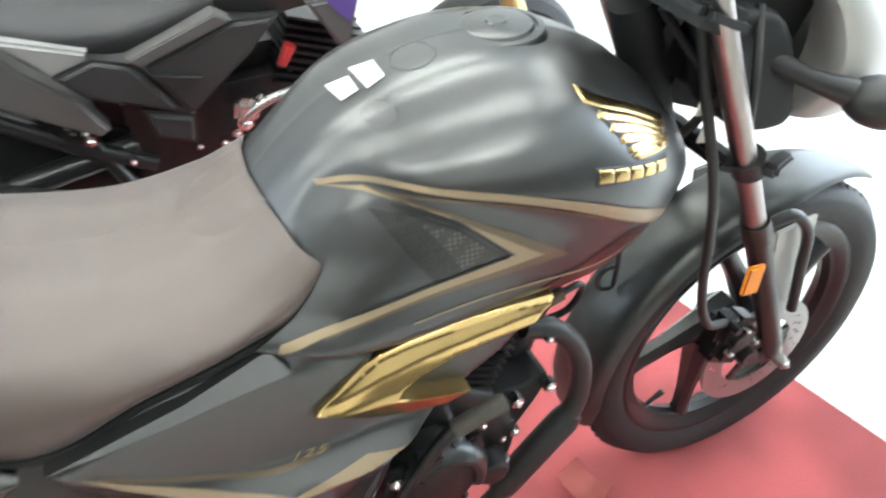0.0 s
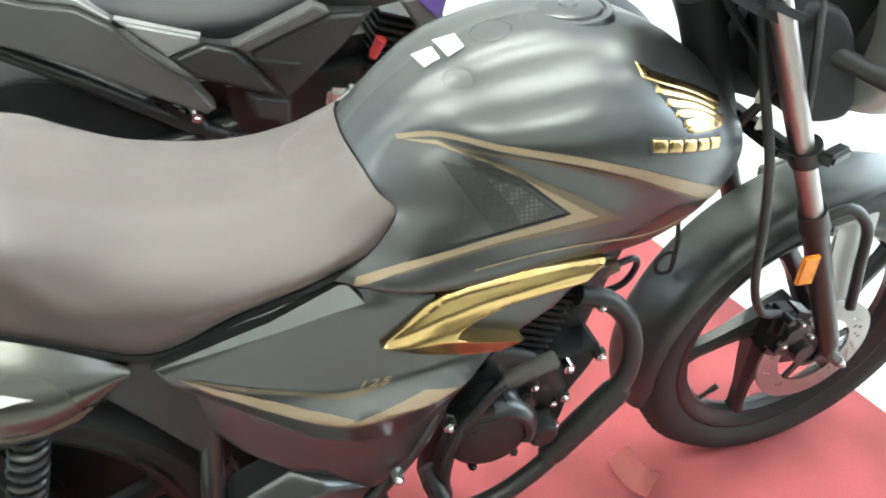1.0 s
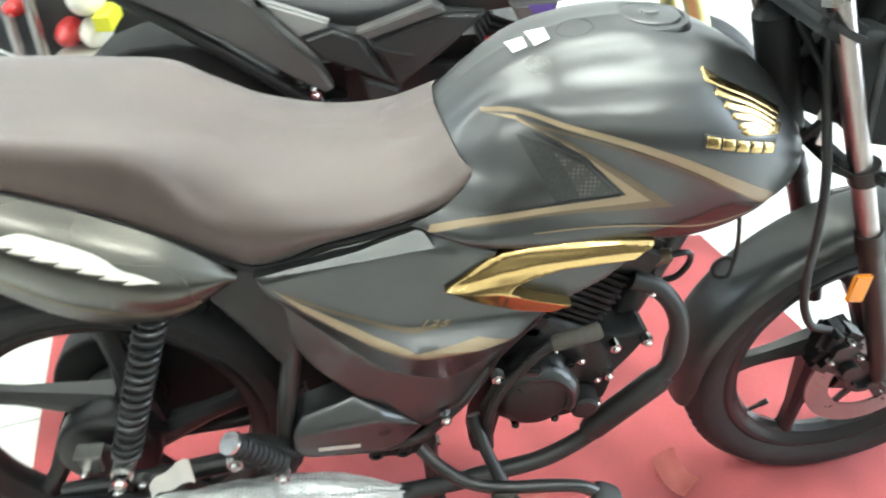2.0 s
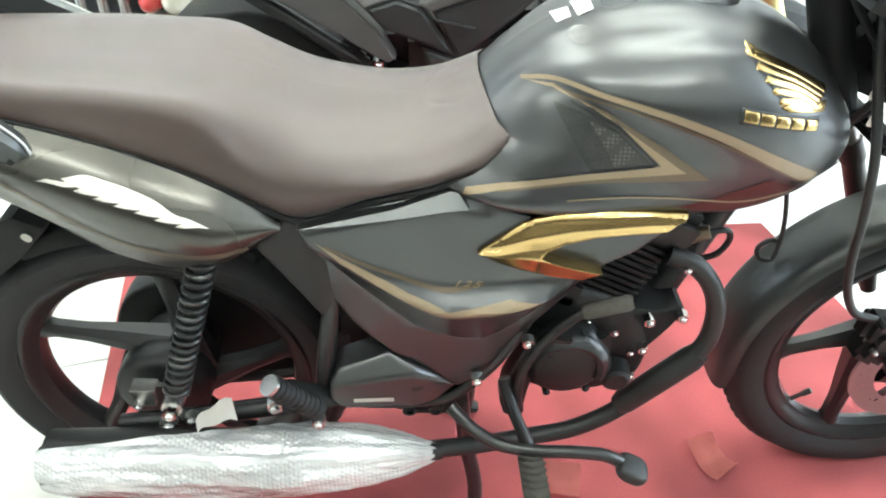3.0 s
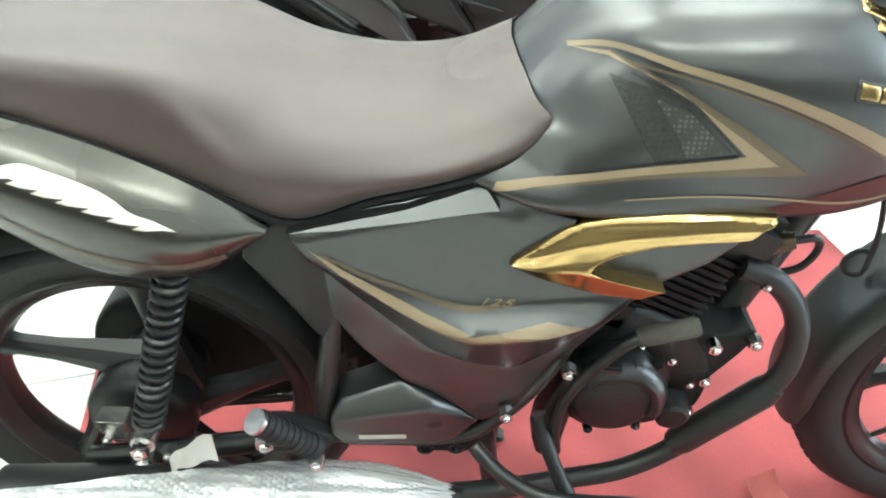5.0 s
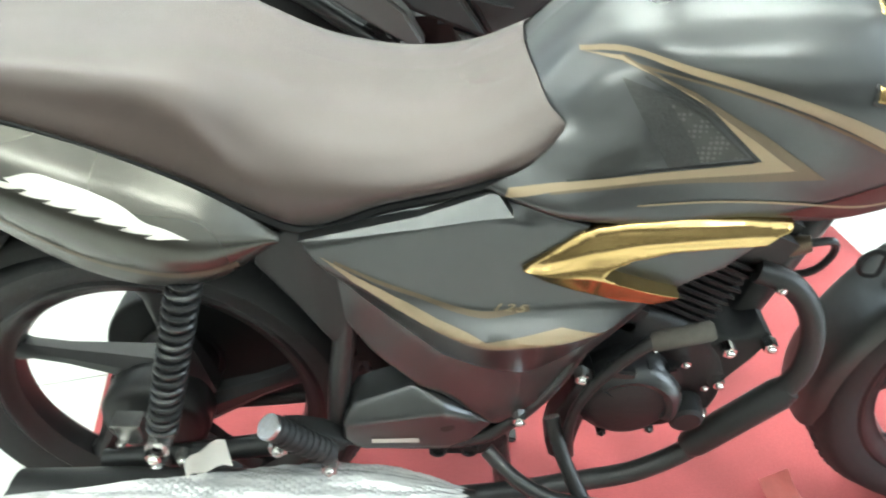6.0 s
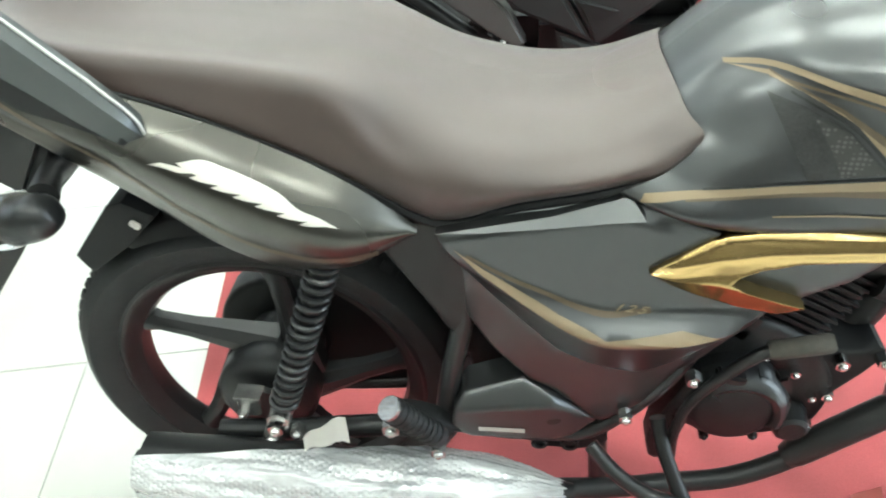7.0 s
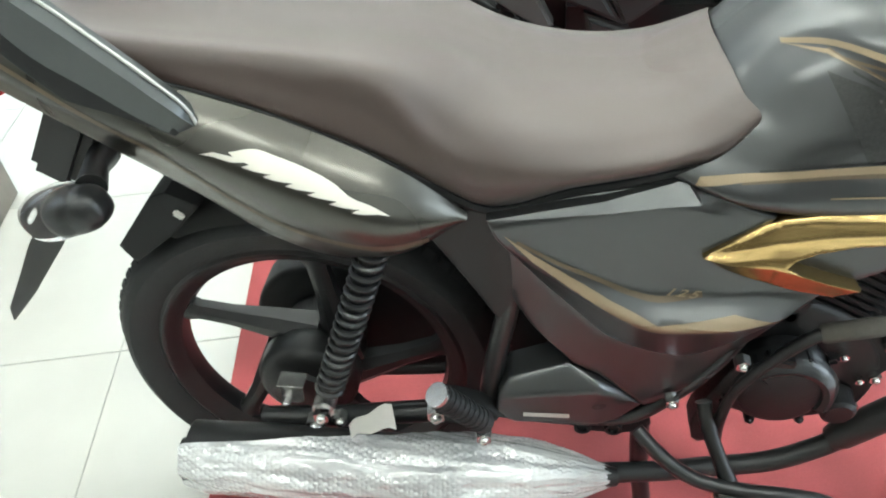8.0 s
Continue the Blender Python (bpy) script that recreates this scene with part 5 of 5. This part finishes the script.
lowpipe = bmesh.new()
tube(lowpipe, [(0.79, -0.105, 0.298), (0.755, -0.108, 0.268), (0.70, -0.115, 0.242), (0.62, -0.125, 0.235), (0.54, -0.14, 0.238), (0.46, -0.155, 0.25)], 0.0140, 16, 30)
part("link_pipe", lowpipe, BLACK, head_pipe, "black connecting pipe")

# muffler under bubble wrap
muff = bmesh.new()
muff_line = [(0.485, -0.165, 0.258), (0.40, -0.172, 0.264), (0.25, -0.182, 0.275), (0.05, -0.19, 0.294), (-0.058, -0.196, 0.311), (-0.084, -0.197, 0.315)]
tube(muff, muff_line, [0.012, 0.034, 0.046, 0.048, 0.048, 0.042], 28, 24)
muffler = part("muffler", muff, BLACK, bike, "black muffler wrapped in clear bubble wrap")
tip = bmesh.new()
tube(tip, [(-0.082, -0.197, 0.315), (-0.096, -0.198, 0.316)], 0.018, 18)
part("tail_pipe", tip, BLACK, muffler, "black exhaust outlet")
wrap = bmesh.new()
core_line = spline(muff_line, 560)
g = []
cell = 0.0070
for i, c in enumerate(core_line):
    u = i / 559
    rad = np.interp(u, (0, 0.03, 0.10, 0.2, 0.38, 0.7, 0.95, 1), (0.008, 0.017, 0.033, 0.046, 0.054, 0.056, 0.050, 0.042))
    hi = np.interp(u, (0, 0.35, 0.6, 1), (150, 140, 100, 68))
    lo = np.interp(u, (0, 0.7, 0.90, 1), (-150, -140, -62, -30))
    row = []
    for j in range(170):
        a = radians(lo + (hi - lo) * j / 169)
        arc = a * 0.05 + 0.004 * noise.noise(Vector((c[0] * 9, a, 7.0)))
        r0 = round(c[0] / (cell * 0.87))
        du, dv = c[0] / cell - 0.87 * r0, (arc / cell + 0.5 * (r0 % 2)) % 1 - 0.5
        bubble = max(0.0, 1 - (du * du + dv * dv) / 0.19) ** 0.5
        flat = min(1, max(0, 0.75 + 1.6 * noise.noise(Vector((c[0] * 14, a * 2.5, 1.0)))))
        crease = noise.noise(Vector((c[0] * 8, a * 3.2, 0.3)))
        fine = noise.noise(Vector((c[0] * 45, a * 7, 2.0)))
        r = rad + 0.0009 * bubble * flat * min(1, max(0, (u - 0.03) / 0.08)) + 0.005 * crease + 0.0016 * fine
        row.append((c[0], c[1] - r * math.cos(a), c[2] + r * math.sin(a)))
    g.append(row)
grid_faces(wrap, g)
part("bubble_wrap", wrap, WRAP, muffler, "crumpled clear bubble wrap with glossy bubbles", True, 80)

# bracket below the frame cover with its pivot bosses
low_bracket = plate([(0.395, 0.338), (0.500, 0.345), (0.535, 0.318), (0.510, 0.288), (0.425, 0.292)], lambda x, z: -0.118, 0.008, 0.003, 0.02, 1)
low_ob = part("stand_bracket", low_bracket, MATT, bike, "black centre stand bracket")
for at in ((0.438, -0.124, 0.315), (0.478, -0.124, 0.315)):
    bm = bmesh.new()
    lathe(bm, [(0, -0.004), (0.006, -0.004), (0.007, -0.008), (0.011, -0.008), (0.012, 0.0), (0.012, 0.008)], 20, at)
    part("pivot_boss", bm, ENGINE, low_ob, "small round pivot boss")

# controls by the rider's foot
pedal = bmesh.new()
tube(pedal, [(0.50, -0.165, 0.365), (0.53, -0.19, 0.345), (0.565, -0.205, 0.328), (0.62, -0.215, 0.322), (0.68, -0.22, 0.322), (0.72, -0.222, 0.315), (0.745, -0.224, 0.30)], 0.0095, 12, 30)
pedal_ob = part("brake_pedal", pedal, SATIN, bike, "black rear brake pedal")
pad = bmesh.new()
rounded(pad, (0, 0, 0), (0.024, 0.022, 0.013), 0.65)
pad.transform(pose(0.758, -0.230, 0.292, 0, 26, -10))
part("pedal_pad", pad, GREY_DARK, pedal_ob, "worn metal pedal pad")
fp = bmesh.new()
tube(fp, [(0.578, -0.145, 0.400), (0.586, -0.165, 0.372), (0.600, -0.190, 0.342), (0.612, -0.207, 0.318)], [0.010, 0.0095, 0.009, 0.011], 12, 14)
peg2 = part("front_footpeg", fp, ENGINE, bike, "black rider footpeg")
rub = bmesh.new()
block(rub, (0.614, -0.254, 0.306), (0.036, 0.105, 0.024), (0, 0, 2), 0.009)
rubber = part("peg_rubber", rub, DUSTY, peg2, "ribbed rubber footpeg pad")
for i in range(8):
    for sgn in (-1, 1):
        bm = bmesh.new()
        block(bm, (0.614 + 0.0085 * sgn, -0.214 - 0.0115 * i, 0.319), (0.020, 0.0055, 0.005), (0, 0, 24 * sgn), 0.0015)
        part("rib", bm, DUSTY, rubber)
stand = bmesh.new()
tube(stand, [(0.515, -0.10, 0.33), (0.525, -0.105, 0.20), (0.54, -0.115, 0.06), (0.535, -0.12, 0.014)], 0.013, 12, 20)
tube(stand, [(0.515, 0.10, 0.33), (0.525, 0.105, 0.20), (0.54, 0.115, 0.06), (0.535, 0.12, 0.014)], 0.013, 12, 20)
tube(stand, [(0.522, -0.10, 0.25), (0.522, 0.10, 0.25)], 0.011, 10)
block(stand, (0.525, -0.12, 0.012), (0.07, 0.03, 0.012), (0, 0, 0), 0.004)
block(stand, (0.525, 0.12, 0.012), (0.07, 0.03, 0.012), (0, 0, 0), 0.004)
part("centre_stand", stand, SATIN, bike, "black tubular centre stand")

# ---- the motorcycle parked behind ----
far = empty("motorcycle", 0.6, 0.9, 0, "dark grey street motorcycle with angular panels and black seat", "motorcycle")


def far_panel(name, points, y, thick, mat, label, rim=0.006, dome=0.0):
    bm = bmesh.new()
    front = bm.faces.new([bm.verts.new((x, y, z)) for x, z in points])
    made = bmesh.ops.extrude_face_region(bm, geom=[front], use_keep_orig=True)
    for v in made["geom"]:
        if isinstance(v, bmesh.types.BMVert):
            v.co.y += thick
    if rim:
        bmesh.ops.bevel(bm, geom=list(front.edges), offset=rim, segments=3, affect="EDGES", clamp_overlap=True)
    return part(name, bm, mat, far, label)


far_panel("tail_panel", [(0.0, 0.790), (0.130, 0.735), (0.201, 0.717), (0.251, 0.678), (0.293, 0.620), (0.365, 0.545), (0.402, 0.476), (0.381, 0.466), (0.299, 0.518), (0.179, 0.603), (0.0, 0.70)], 0.775, 0.05, GREY_FAR, "long grey tapered tail panel")
far_panel("tail_top", [(0.0, 0.81), (0.12, 0.768), (0.21, 0.735), (0.262, 0.685), (0.251, 0.676), (0.201, 0.715), (0.130, 0.733), (0.0, 0.785)], 0.785, 0.16, SILVER_FAR, "pale upper tail panel", 0.02)
far_panel("side_cover", [(0.262, 0.690), (0.407, 0.636), (0.400, 0.620), (0.338, 0.604)], 0.765, 0.05, SILVER_FAR, "silver triangular side cover")
far_panel("side_panel", [(0.338, 0.602), (0.411, 0.624), (0.469, 0.602), (0.546, 0.481), (0.379, 0.553)], 0.757, 0.06, GREY_DARK, "charcoal angular side panel", 0.01)
far_panel("trim_strip", [(0.462, 0.612), (0.632, 0.668), (0.660, 0.650), (0.487, 0.596)], 0.752, 0.05, GREY_FAR, "grey trim strip under the seat", 0.003)
far_panel("tank_shroud", [(0.487, 0.594), (0.659, 0.646), (0.75, 0.640), (0.684, 0.583), (0.563, 0.485), (0.546, 0.481)], 0.757, 0.06, GREY_DARK, "charcoal tank shroud", 0.01)
far_panel("vent", [(0.500, 0.580), (0.588, 0.556), (0.560, 0.536), (0.535, 0.540)], 0.749, 0.01, BLACK, "black vent opening", 0.002)
far_panel("frame_cover", [(0.464, 0.505), (0.559, 0.472), (0.550, 0.407), (0.476, 0.440)], 0.765, 0.06, GREY_DARK, "charcoal frame cover", 0.012)
far_panel("radiator_shroud", [(0.800, 0.66), (0.905, 0.66), (0.868, 0.540)], 0.74, 0.05, GREY_FAR, "pointed grey radiator shroud")
far_panel("shroud_decal", [(0.835, 0.66), (0.90, 0.66), (0.88, 0.610)], 0.737, 0.002, PURPLE, "purple decal on the shroud", 0)
fs = loft([
    [(-0.20, 0.95, 0.86), (0.05, 0.95, 0.82), (0.20, 0.95, 0.76), (0.36, 0.95, 0.70), (0.50, 0.95, 0.69), (0.64, 0.95, 0.73)],
    [(-0.20, 0.87, 0.85), (0.05, 0.85, 0.81), (0.20, 0.84, 0.752), (0.36, 0.835, 0.692), (0.50, 0.835, 0.682), (0.64, 0.85, 0.72)],
    [(-0.20, 0.84, 0.82), (0.05, 0.815, 0.775), (0.21, 0.80, 0.715), (0.36, 0.79, 0.655), (0.50, 0.79, 0.645), (0.64, 0.80, 0.675)],
    [(-0.20, 0.85, 0.80), (0.05, 0.82, 0.75), (0.21, 0.80, 0.685), (0.40, 0.795, 0.622), (0.48, 0.795, 0.612), (0.635, 0.80, 0.65)],
], 40, 20)
part("seat", fs, SEAT_FAR, far, "black vinyl seat")
ftank = loft([
    [(0.62, 0.95, 0.72), (0.70, 0.95, 0.83), (0.82, 0.95, 0.88), (0.96, 0.95, 0.86), (1.05, 0.95, 0.78)],
    [(0.62, 0.85, 0.70), (0.70, 0.82, 0.79), (0.82, 0.80, 0.83), (0.96, 0.81, 0.81), (1.05, 0.84, 0.75)],
    [(0.63, 0.82, 0.67), (0.70, 0.78, 0.70), (0.82, 0.76, 0.72), (0.96, 0.77, 0.71), (1.04, 0.81, 0.69)],
    [(0.64, 0.83, 0.63), (0.72, 0.80, 0.63), (0.82, 0.79, 0.64), (0.96, 0.80, 0.65), (1.03, 0.83, 0.66)],
], 30, 20)
part("fuel_tank", ftank, GREY_DARK, far, "dark grey fuel tank")
mass = bmesh.new()
block(mass, (0.60, 0.95, 0.40), (0.44, 0.26, 0.30), (0, 0, 0), 0.05)
block(mass, (0.82, 0.95, 0.42), (0.20, 0.24, 0.34), (0, 20, 0), 0.04)
far_eng = part("engine", mass, ENGINE, far, "black engine block")
for i in range(9):
    fin = bmesh.new()
    block(fin, (0.80 + 0.006 * i, 0.94, 0.46 + 0.016 * i), (0.16, 0.27, 0.006), (0, 20, 0), 0.002)
    part("cooling_fin", fin, ENGINE, far_eng)
for at, r in (((0.648, 0.78, 0.43), 0.020), ((0.690, 0.79, 0.47), 0.014), ((0.63, 0.80, 0.40), 0.012), ((0.60, 0.79, 0.39), 0.010), ((0.55, 0.79, 0.395), 0.008), ((0.42, 0.80, 0.39), 0.009), ((0.36, 0.79, 0.46), 0.013)):
    bb = bmesh.new()
    bolt(bb, at, r, 0.02)
    part("engine_bolt", bb, CHROME, far_eng, "bright bolt head")
plug = bmesh.new()
tube(plug, [(0.745, 0.79, 0.53), (0.765, 0.78, 0.57)], [0.010, 0.013], 12)
part("plug_cap", plug, RED_PLASTIC, far_eng, "red plug cap")
br = bmesh.new()
block(br, (0.655, 0.775, 0.455), (0.05, 0.03, 0.05), (0, 15, 0), 0.01)
tube(br, [(0.64, 0.77, 0.44), (0.70, 0.76, 0.475), (0.76, 0.77, 0.48)], 0.010, 10, 12)
part("throttle_body", br, STEEL, far_eng, "bright metal throttle body")
fsub = bmesh.new()
tube(fsub, [(-0.05, 0.84, 0.70), (0.16, 0.83, 0.56), (0.34, 0.82, 0.43), (0.46, 0.82, 0.36)], 0.018, 12)
tube(fsub, [(-0.30, 0.86, 0.31), (0.05, 0.85, 0.34), (0.44, 0.84, 0.40)], 0.026, 14)
tube(fsub, [(0.35, 0.82, 0.46), (0.40, 0.82, 0.33), (0.45, 0.82, 0.25)], 0.016, 12)
part("frame", fsub, SATIN, far, "black frame tubes and swingarm")
fsh = bmesh.new()
tube(fsh, [(0.29, 0.83, 0.52), (0.385, 0.83, 0.37)], 0.014, 12)
fshock = part("shock_absorber", fsh, SATIN, far, "black rear shock absorber")
for i in range(10):
    coil = bmesh.new()
    block(coil, (0.30 + 0.008 * i, 0.83, 0.50 - 0.013 * i), (0.05, 0.05, 0.006), (0, 32, 0), 0.002)
    part("spring_coil", coil, SATIN, fshock)


def far_wheel(x, coat):
    w = bmesh.new()
    lathe(w, [(0.20, -0.05), (0.23, -0.062), (0.255, -0.05), (0.27, -0.015), (0.27, 0.015), (0.255, 0.05), (0.23, 0.062), (0.20, 0.05)], 64, (x, 0.95, 0.27))
    hub = part("wheel", w, coat, far, "black street tyre on an alloy wheel")
    rim = bmesh.new()
    lathe(rim, [(0.205, -0.045), (0.19, -0.045), (0.18, 0), (0.19, 0.045), (0.205, 0.045)], 64, (x, 0.95, 0.27))
    part("rim", rim, SATIN, hub, "black rim")
    for i in range(5):
        a = radians(30 + 72 * i)
        sp = bmesh.new()
        block(sp, (x + 0.10 * math.cos(a), 0.95, 0.27 + 0.10 * math.sin(a)), (0.18, 0.03, 0.03), (0, -math.degrees(a), 0), 0.008)
        part("spoke", sp, SATIN, hub)


bm = bmesh.new()
tube(bm, [(0.44, 0.76, 0.30), (0.30, 0.755, 0.33), (0.10, 0.75, 0.40), (-0.12, 0.745, 0.46), (-0.20, 0.745, 0.475)], [0.022, 0.045, 0.058, 0.058, 0.046], 20, 20)
silencer = part("muffler", bm, MATT, far, "black stubby muffler")
bm = bmesh.new()
tube(bm, [(0.20, 0.700, 0.40), (-0.08, 0.692, 0.475)], [0.010, 0.012], 8)
part("heat_guard", bm, STEEL, silencer, "bright metal muffler guard strip")
bm = bmesh.new()
block(bm, (0.66, 0.93, 0.24), (0.46, 0.24, 0.14), (0, -6, 0), 0.05)
part("belly_pan", bm, MATT, far, "black belly pan")
part("rear_hugger", plate([(-0.22, 0.46), (-0.10, 0.56), (0.10, 0.57), (0.28, 0.48), (0.46, 0.42), (0.50, 0.30), (0.38, 0.27), (0.24, 0.30), (0.12, 0.40), (0.0, 0.46)], lambda x, z: 0.86, 0.03, 0.01, 0.16, 1), MATT, far, "black rear hugger")


far_wheel(0.01, DUSTY)
far_wheel(1.30, RUBBER)
for sgn in (-1, 1):
    fk = bmesh.new()
    tube(fk, [(1.16, 0.95 + 0.10 * sgn, 0.86), (1.36, 0.95 + 0.10 * sgn, 0.40), (1.40, 0.95 + 0.10 * sgn, 0.305)], [0.026, 0.026, 0.022], 16)
    part("fork_leg", fk, FORK_GOLD, far, "pale gold fork leg")
fhead = bmesh.new()
block(fhead, (1.18, 0.95, 0.92), (0.20, 0.22, 0.20), (0, 20, 0), 0.05)
part("headlamp", fhead, GREY_DARK, far, "dark headlamp unit")

copy_thing(far, pose(-0.42, 1.1, 0))  # one more in the row behind
copy_thing(far, pose(-1.05, 1.8, 0))

# ---- a scooter standing farther back ----
scoot = empty("scooter", -0.4, 1.5, 0, "dark scooter with cream panels seen behind the motorcycles", "scooter")
body = loft([
    [(-0.75, 1.50, 0.62), (-0.45, 1.50, 0.66), (-0.10, 1.50, 0.63), (0.15, 1.50, 0.50)],
    [(-0.75, 1.38, 0.58), (-0.45, 1.34, 0.61), (-0.10, 1.35, 0.58), (0.15, 1.40, 0.46)],
    [(-0.70, 1.34, 0.45), (-0.45, 1.30, 0.44), (-0.10, 1.31, 0.42), (0.15, 1.38, 0.35)],
    [(-0.65, 1.37, 0.32), (-0.45, 1.33, 0.30), (-0.10, 1.34, 0.28), (0.15, 1.40, 0.25)],
], 24, 16)
part("body", body, GREY_DARK, scoot, "dark grey scooter body")
for x, y, z, sx, sy, sz, mat, nm, lb in ((-0.245, 1.27, 0.56, 0.050, 0.08, 0.05, CREAM, "lens", "round cream lamp lens"), (-0.243, 1.27, 0.465, 0.042, 0.08, 0.04, CREAM, "lens", "round cream lamp lens"), (-0.312, 1.27, 0.465, 0.035, 0.08, 0.035, RED_PLASTIC, "tail_lamp", "red lamp"), (-0.27, 1.27, 0.40, 0.10, 0.08, 0.022, CREAM, "panel", "cream plastic panel"), (-0.43, 1.27, 0.545, 0.03, 0.06, 0.03, RED_LENS, "reflector", "dark red reflector")):
    bm = bmesh.new()
    bmesh.ops.create_uvsphere(bm, u_segments=20, v_segments=12, radius=1, matrix=pose(x, y, z) @ Matrix.Diagonal((sx, sy, sz, 1)))
    part(nm, bm, mat, scoot, lb)
yb = bmesh.new()
block(yb, (-0.195, 1.24, 0.51), (0.045, 0.12, 0.04), (0, 0, 0), 0.002)
part("sticker", yb, YELLOW, scoot, "yellow sticker")
for x in (-0.46, -0.40, -0.34):
    bm = bmesh.new()
    tube(bm, [(x - 0.06, 1.24, 0.25), (x - 0.04, 1.24, 0.60)], 0.016, 12)
    part("tube", bm, STEEL, scoot, "bright metal guard tube")
sw = bmesh.new()
lathe(sw, [(0.12, -0.04), (0.17, -0.05), (0.21, -0.03), (0.22, 0), (0.21, 0.03), (0.17, 0.05), (0.12, 0.04), (0.05, 0.03), (0.05, -0.03)], 40, (-0.55, 1.5, 0.22), True)
part("wheel", sw, RUBBER, scoot, "black scooter wheel")
sw = bmesh.new()
lathe(sw, [(0.12, -0.04), (0.17, -0.05), (0.21, -0.03), (0.22, 0), (0.21, 0.03), (0.17, 0.05), (0.12, 0.04), (0.05, 0.03), (0.05, -0.03)], 40, (0.35, 1.5, 0.22), True)
part("wheel", sw, RUBBER, scoot, "black scooter wheel")

# ---- a low counter at the side ----
counter = empty("counter", -1.2, 0.4, 0, "low counter clad in brown grey laminate", "counter")
cb = bmesh.new()
block(cb, (-0.25, -0.45, 0.48), (0.50, 0.90, 0.96), bevel=0.004)
part("body", cb, LAMINATE, counter, "brown grey laminate body")
cb = bmesh.new()
block(cb, (-0.25, -0.45, 0.975), (0.53, 0.93, 0.03), bevel=0.004)
part("top", cb, GREY_LIGHT, counter, "pale counter top")
counter.matrix_world = pose(-1.08, 0.81, 0, 0, 0, 14)

# ---- carpet and scraps ----
car = bmesh.new()
quad = [(-0.07, -0.75), (1.69, -0.75), (1.36, 0.72), (-0.335, 0.72)]
bot = [car.verts.new((x, y, -0.002)) for x, y in quad]
top = [car.verts.new((x, y, 0.003)) for x, y in quad]
car.faces.new(top)
car.faces.new(bot[::-1])
for i in range(4):
    car.faces.new((bot[i], bot[(i + 1) % 4], top[(i + 1) % 4], top[i]))
tagged(link_mesh("carpet", car, CARPET, False), "red felt carpet laid over ivory tiles", "carpet")


def scrap(corners, lift, label):
    a, b, c, d = [Vector(p) for p in corners]
    g = []
    for i in range(9):
        u = i / 8
        row = []
        for j in range(7):
            v = j / 6
            p = (a.lerp(b, u)).lerp(d.lerp(c, u), v)
            row.append((p.x, p.y, 0.006 + lift * (abs(v - 0.5) * 2) ** 2 + 0.008 * max(0, noise.noise(Vector((p.x * 30, p.y * 30, 1))))))
        g.append(row)
    bm = bmesh.new()
    grid_faces(bm, g)
    bmesh.ops.solidify(bm, geom=bm.faces[:], thickness=0.001)
    tagged(link_mesh("paper_scrap", bm, RED_PAPER), label, "scrap")


scrap([(0.955, 0.01), (1.010, 0.03), (1.035, -0.045), (0.985, -0.080)], 0.022, "crumpled pale red paper scrap lying on the carpet")
scrap([(0.67, -0.02), (0.745, -0.03), (0.73, -0.10), (0.66, -0.09)], 0.014, "folded red paper scrap lying on the carpet")

# ---- floor tiles, laid square to the carpet ----
tile_mesh = None
turn = radians(12)
for i in range(-9, 10):
    for j in range(-8, 9):
        c = Matrix.Rotation(turn, 2) @ Vector((0.6 * i, 0.6 * j)) + Vector((-0.28, 0.60))
        if not (X0 + 0.42 < c.x < X1 - 0.42 and Y0 + 0.42 < c.y < Y1 - 0.42):
            continue
        if tile_mesh is None:
            bm = bmesh.new()
            block(bm, (0, 0, -0.006), (0.5982, 0.5982, 0.008), bevel=0.001)
            t_ob = part("tile", bm, TILE, floor, "", False)
            tile_mesh = t_ob.data
        else:
            t_ob = new("tile", tile_mesh)
            t_ob.parent = floor
        t_ob.matrix_local = pose(c.x, c.y, 0, 0, 0, 12)
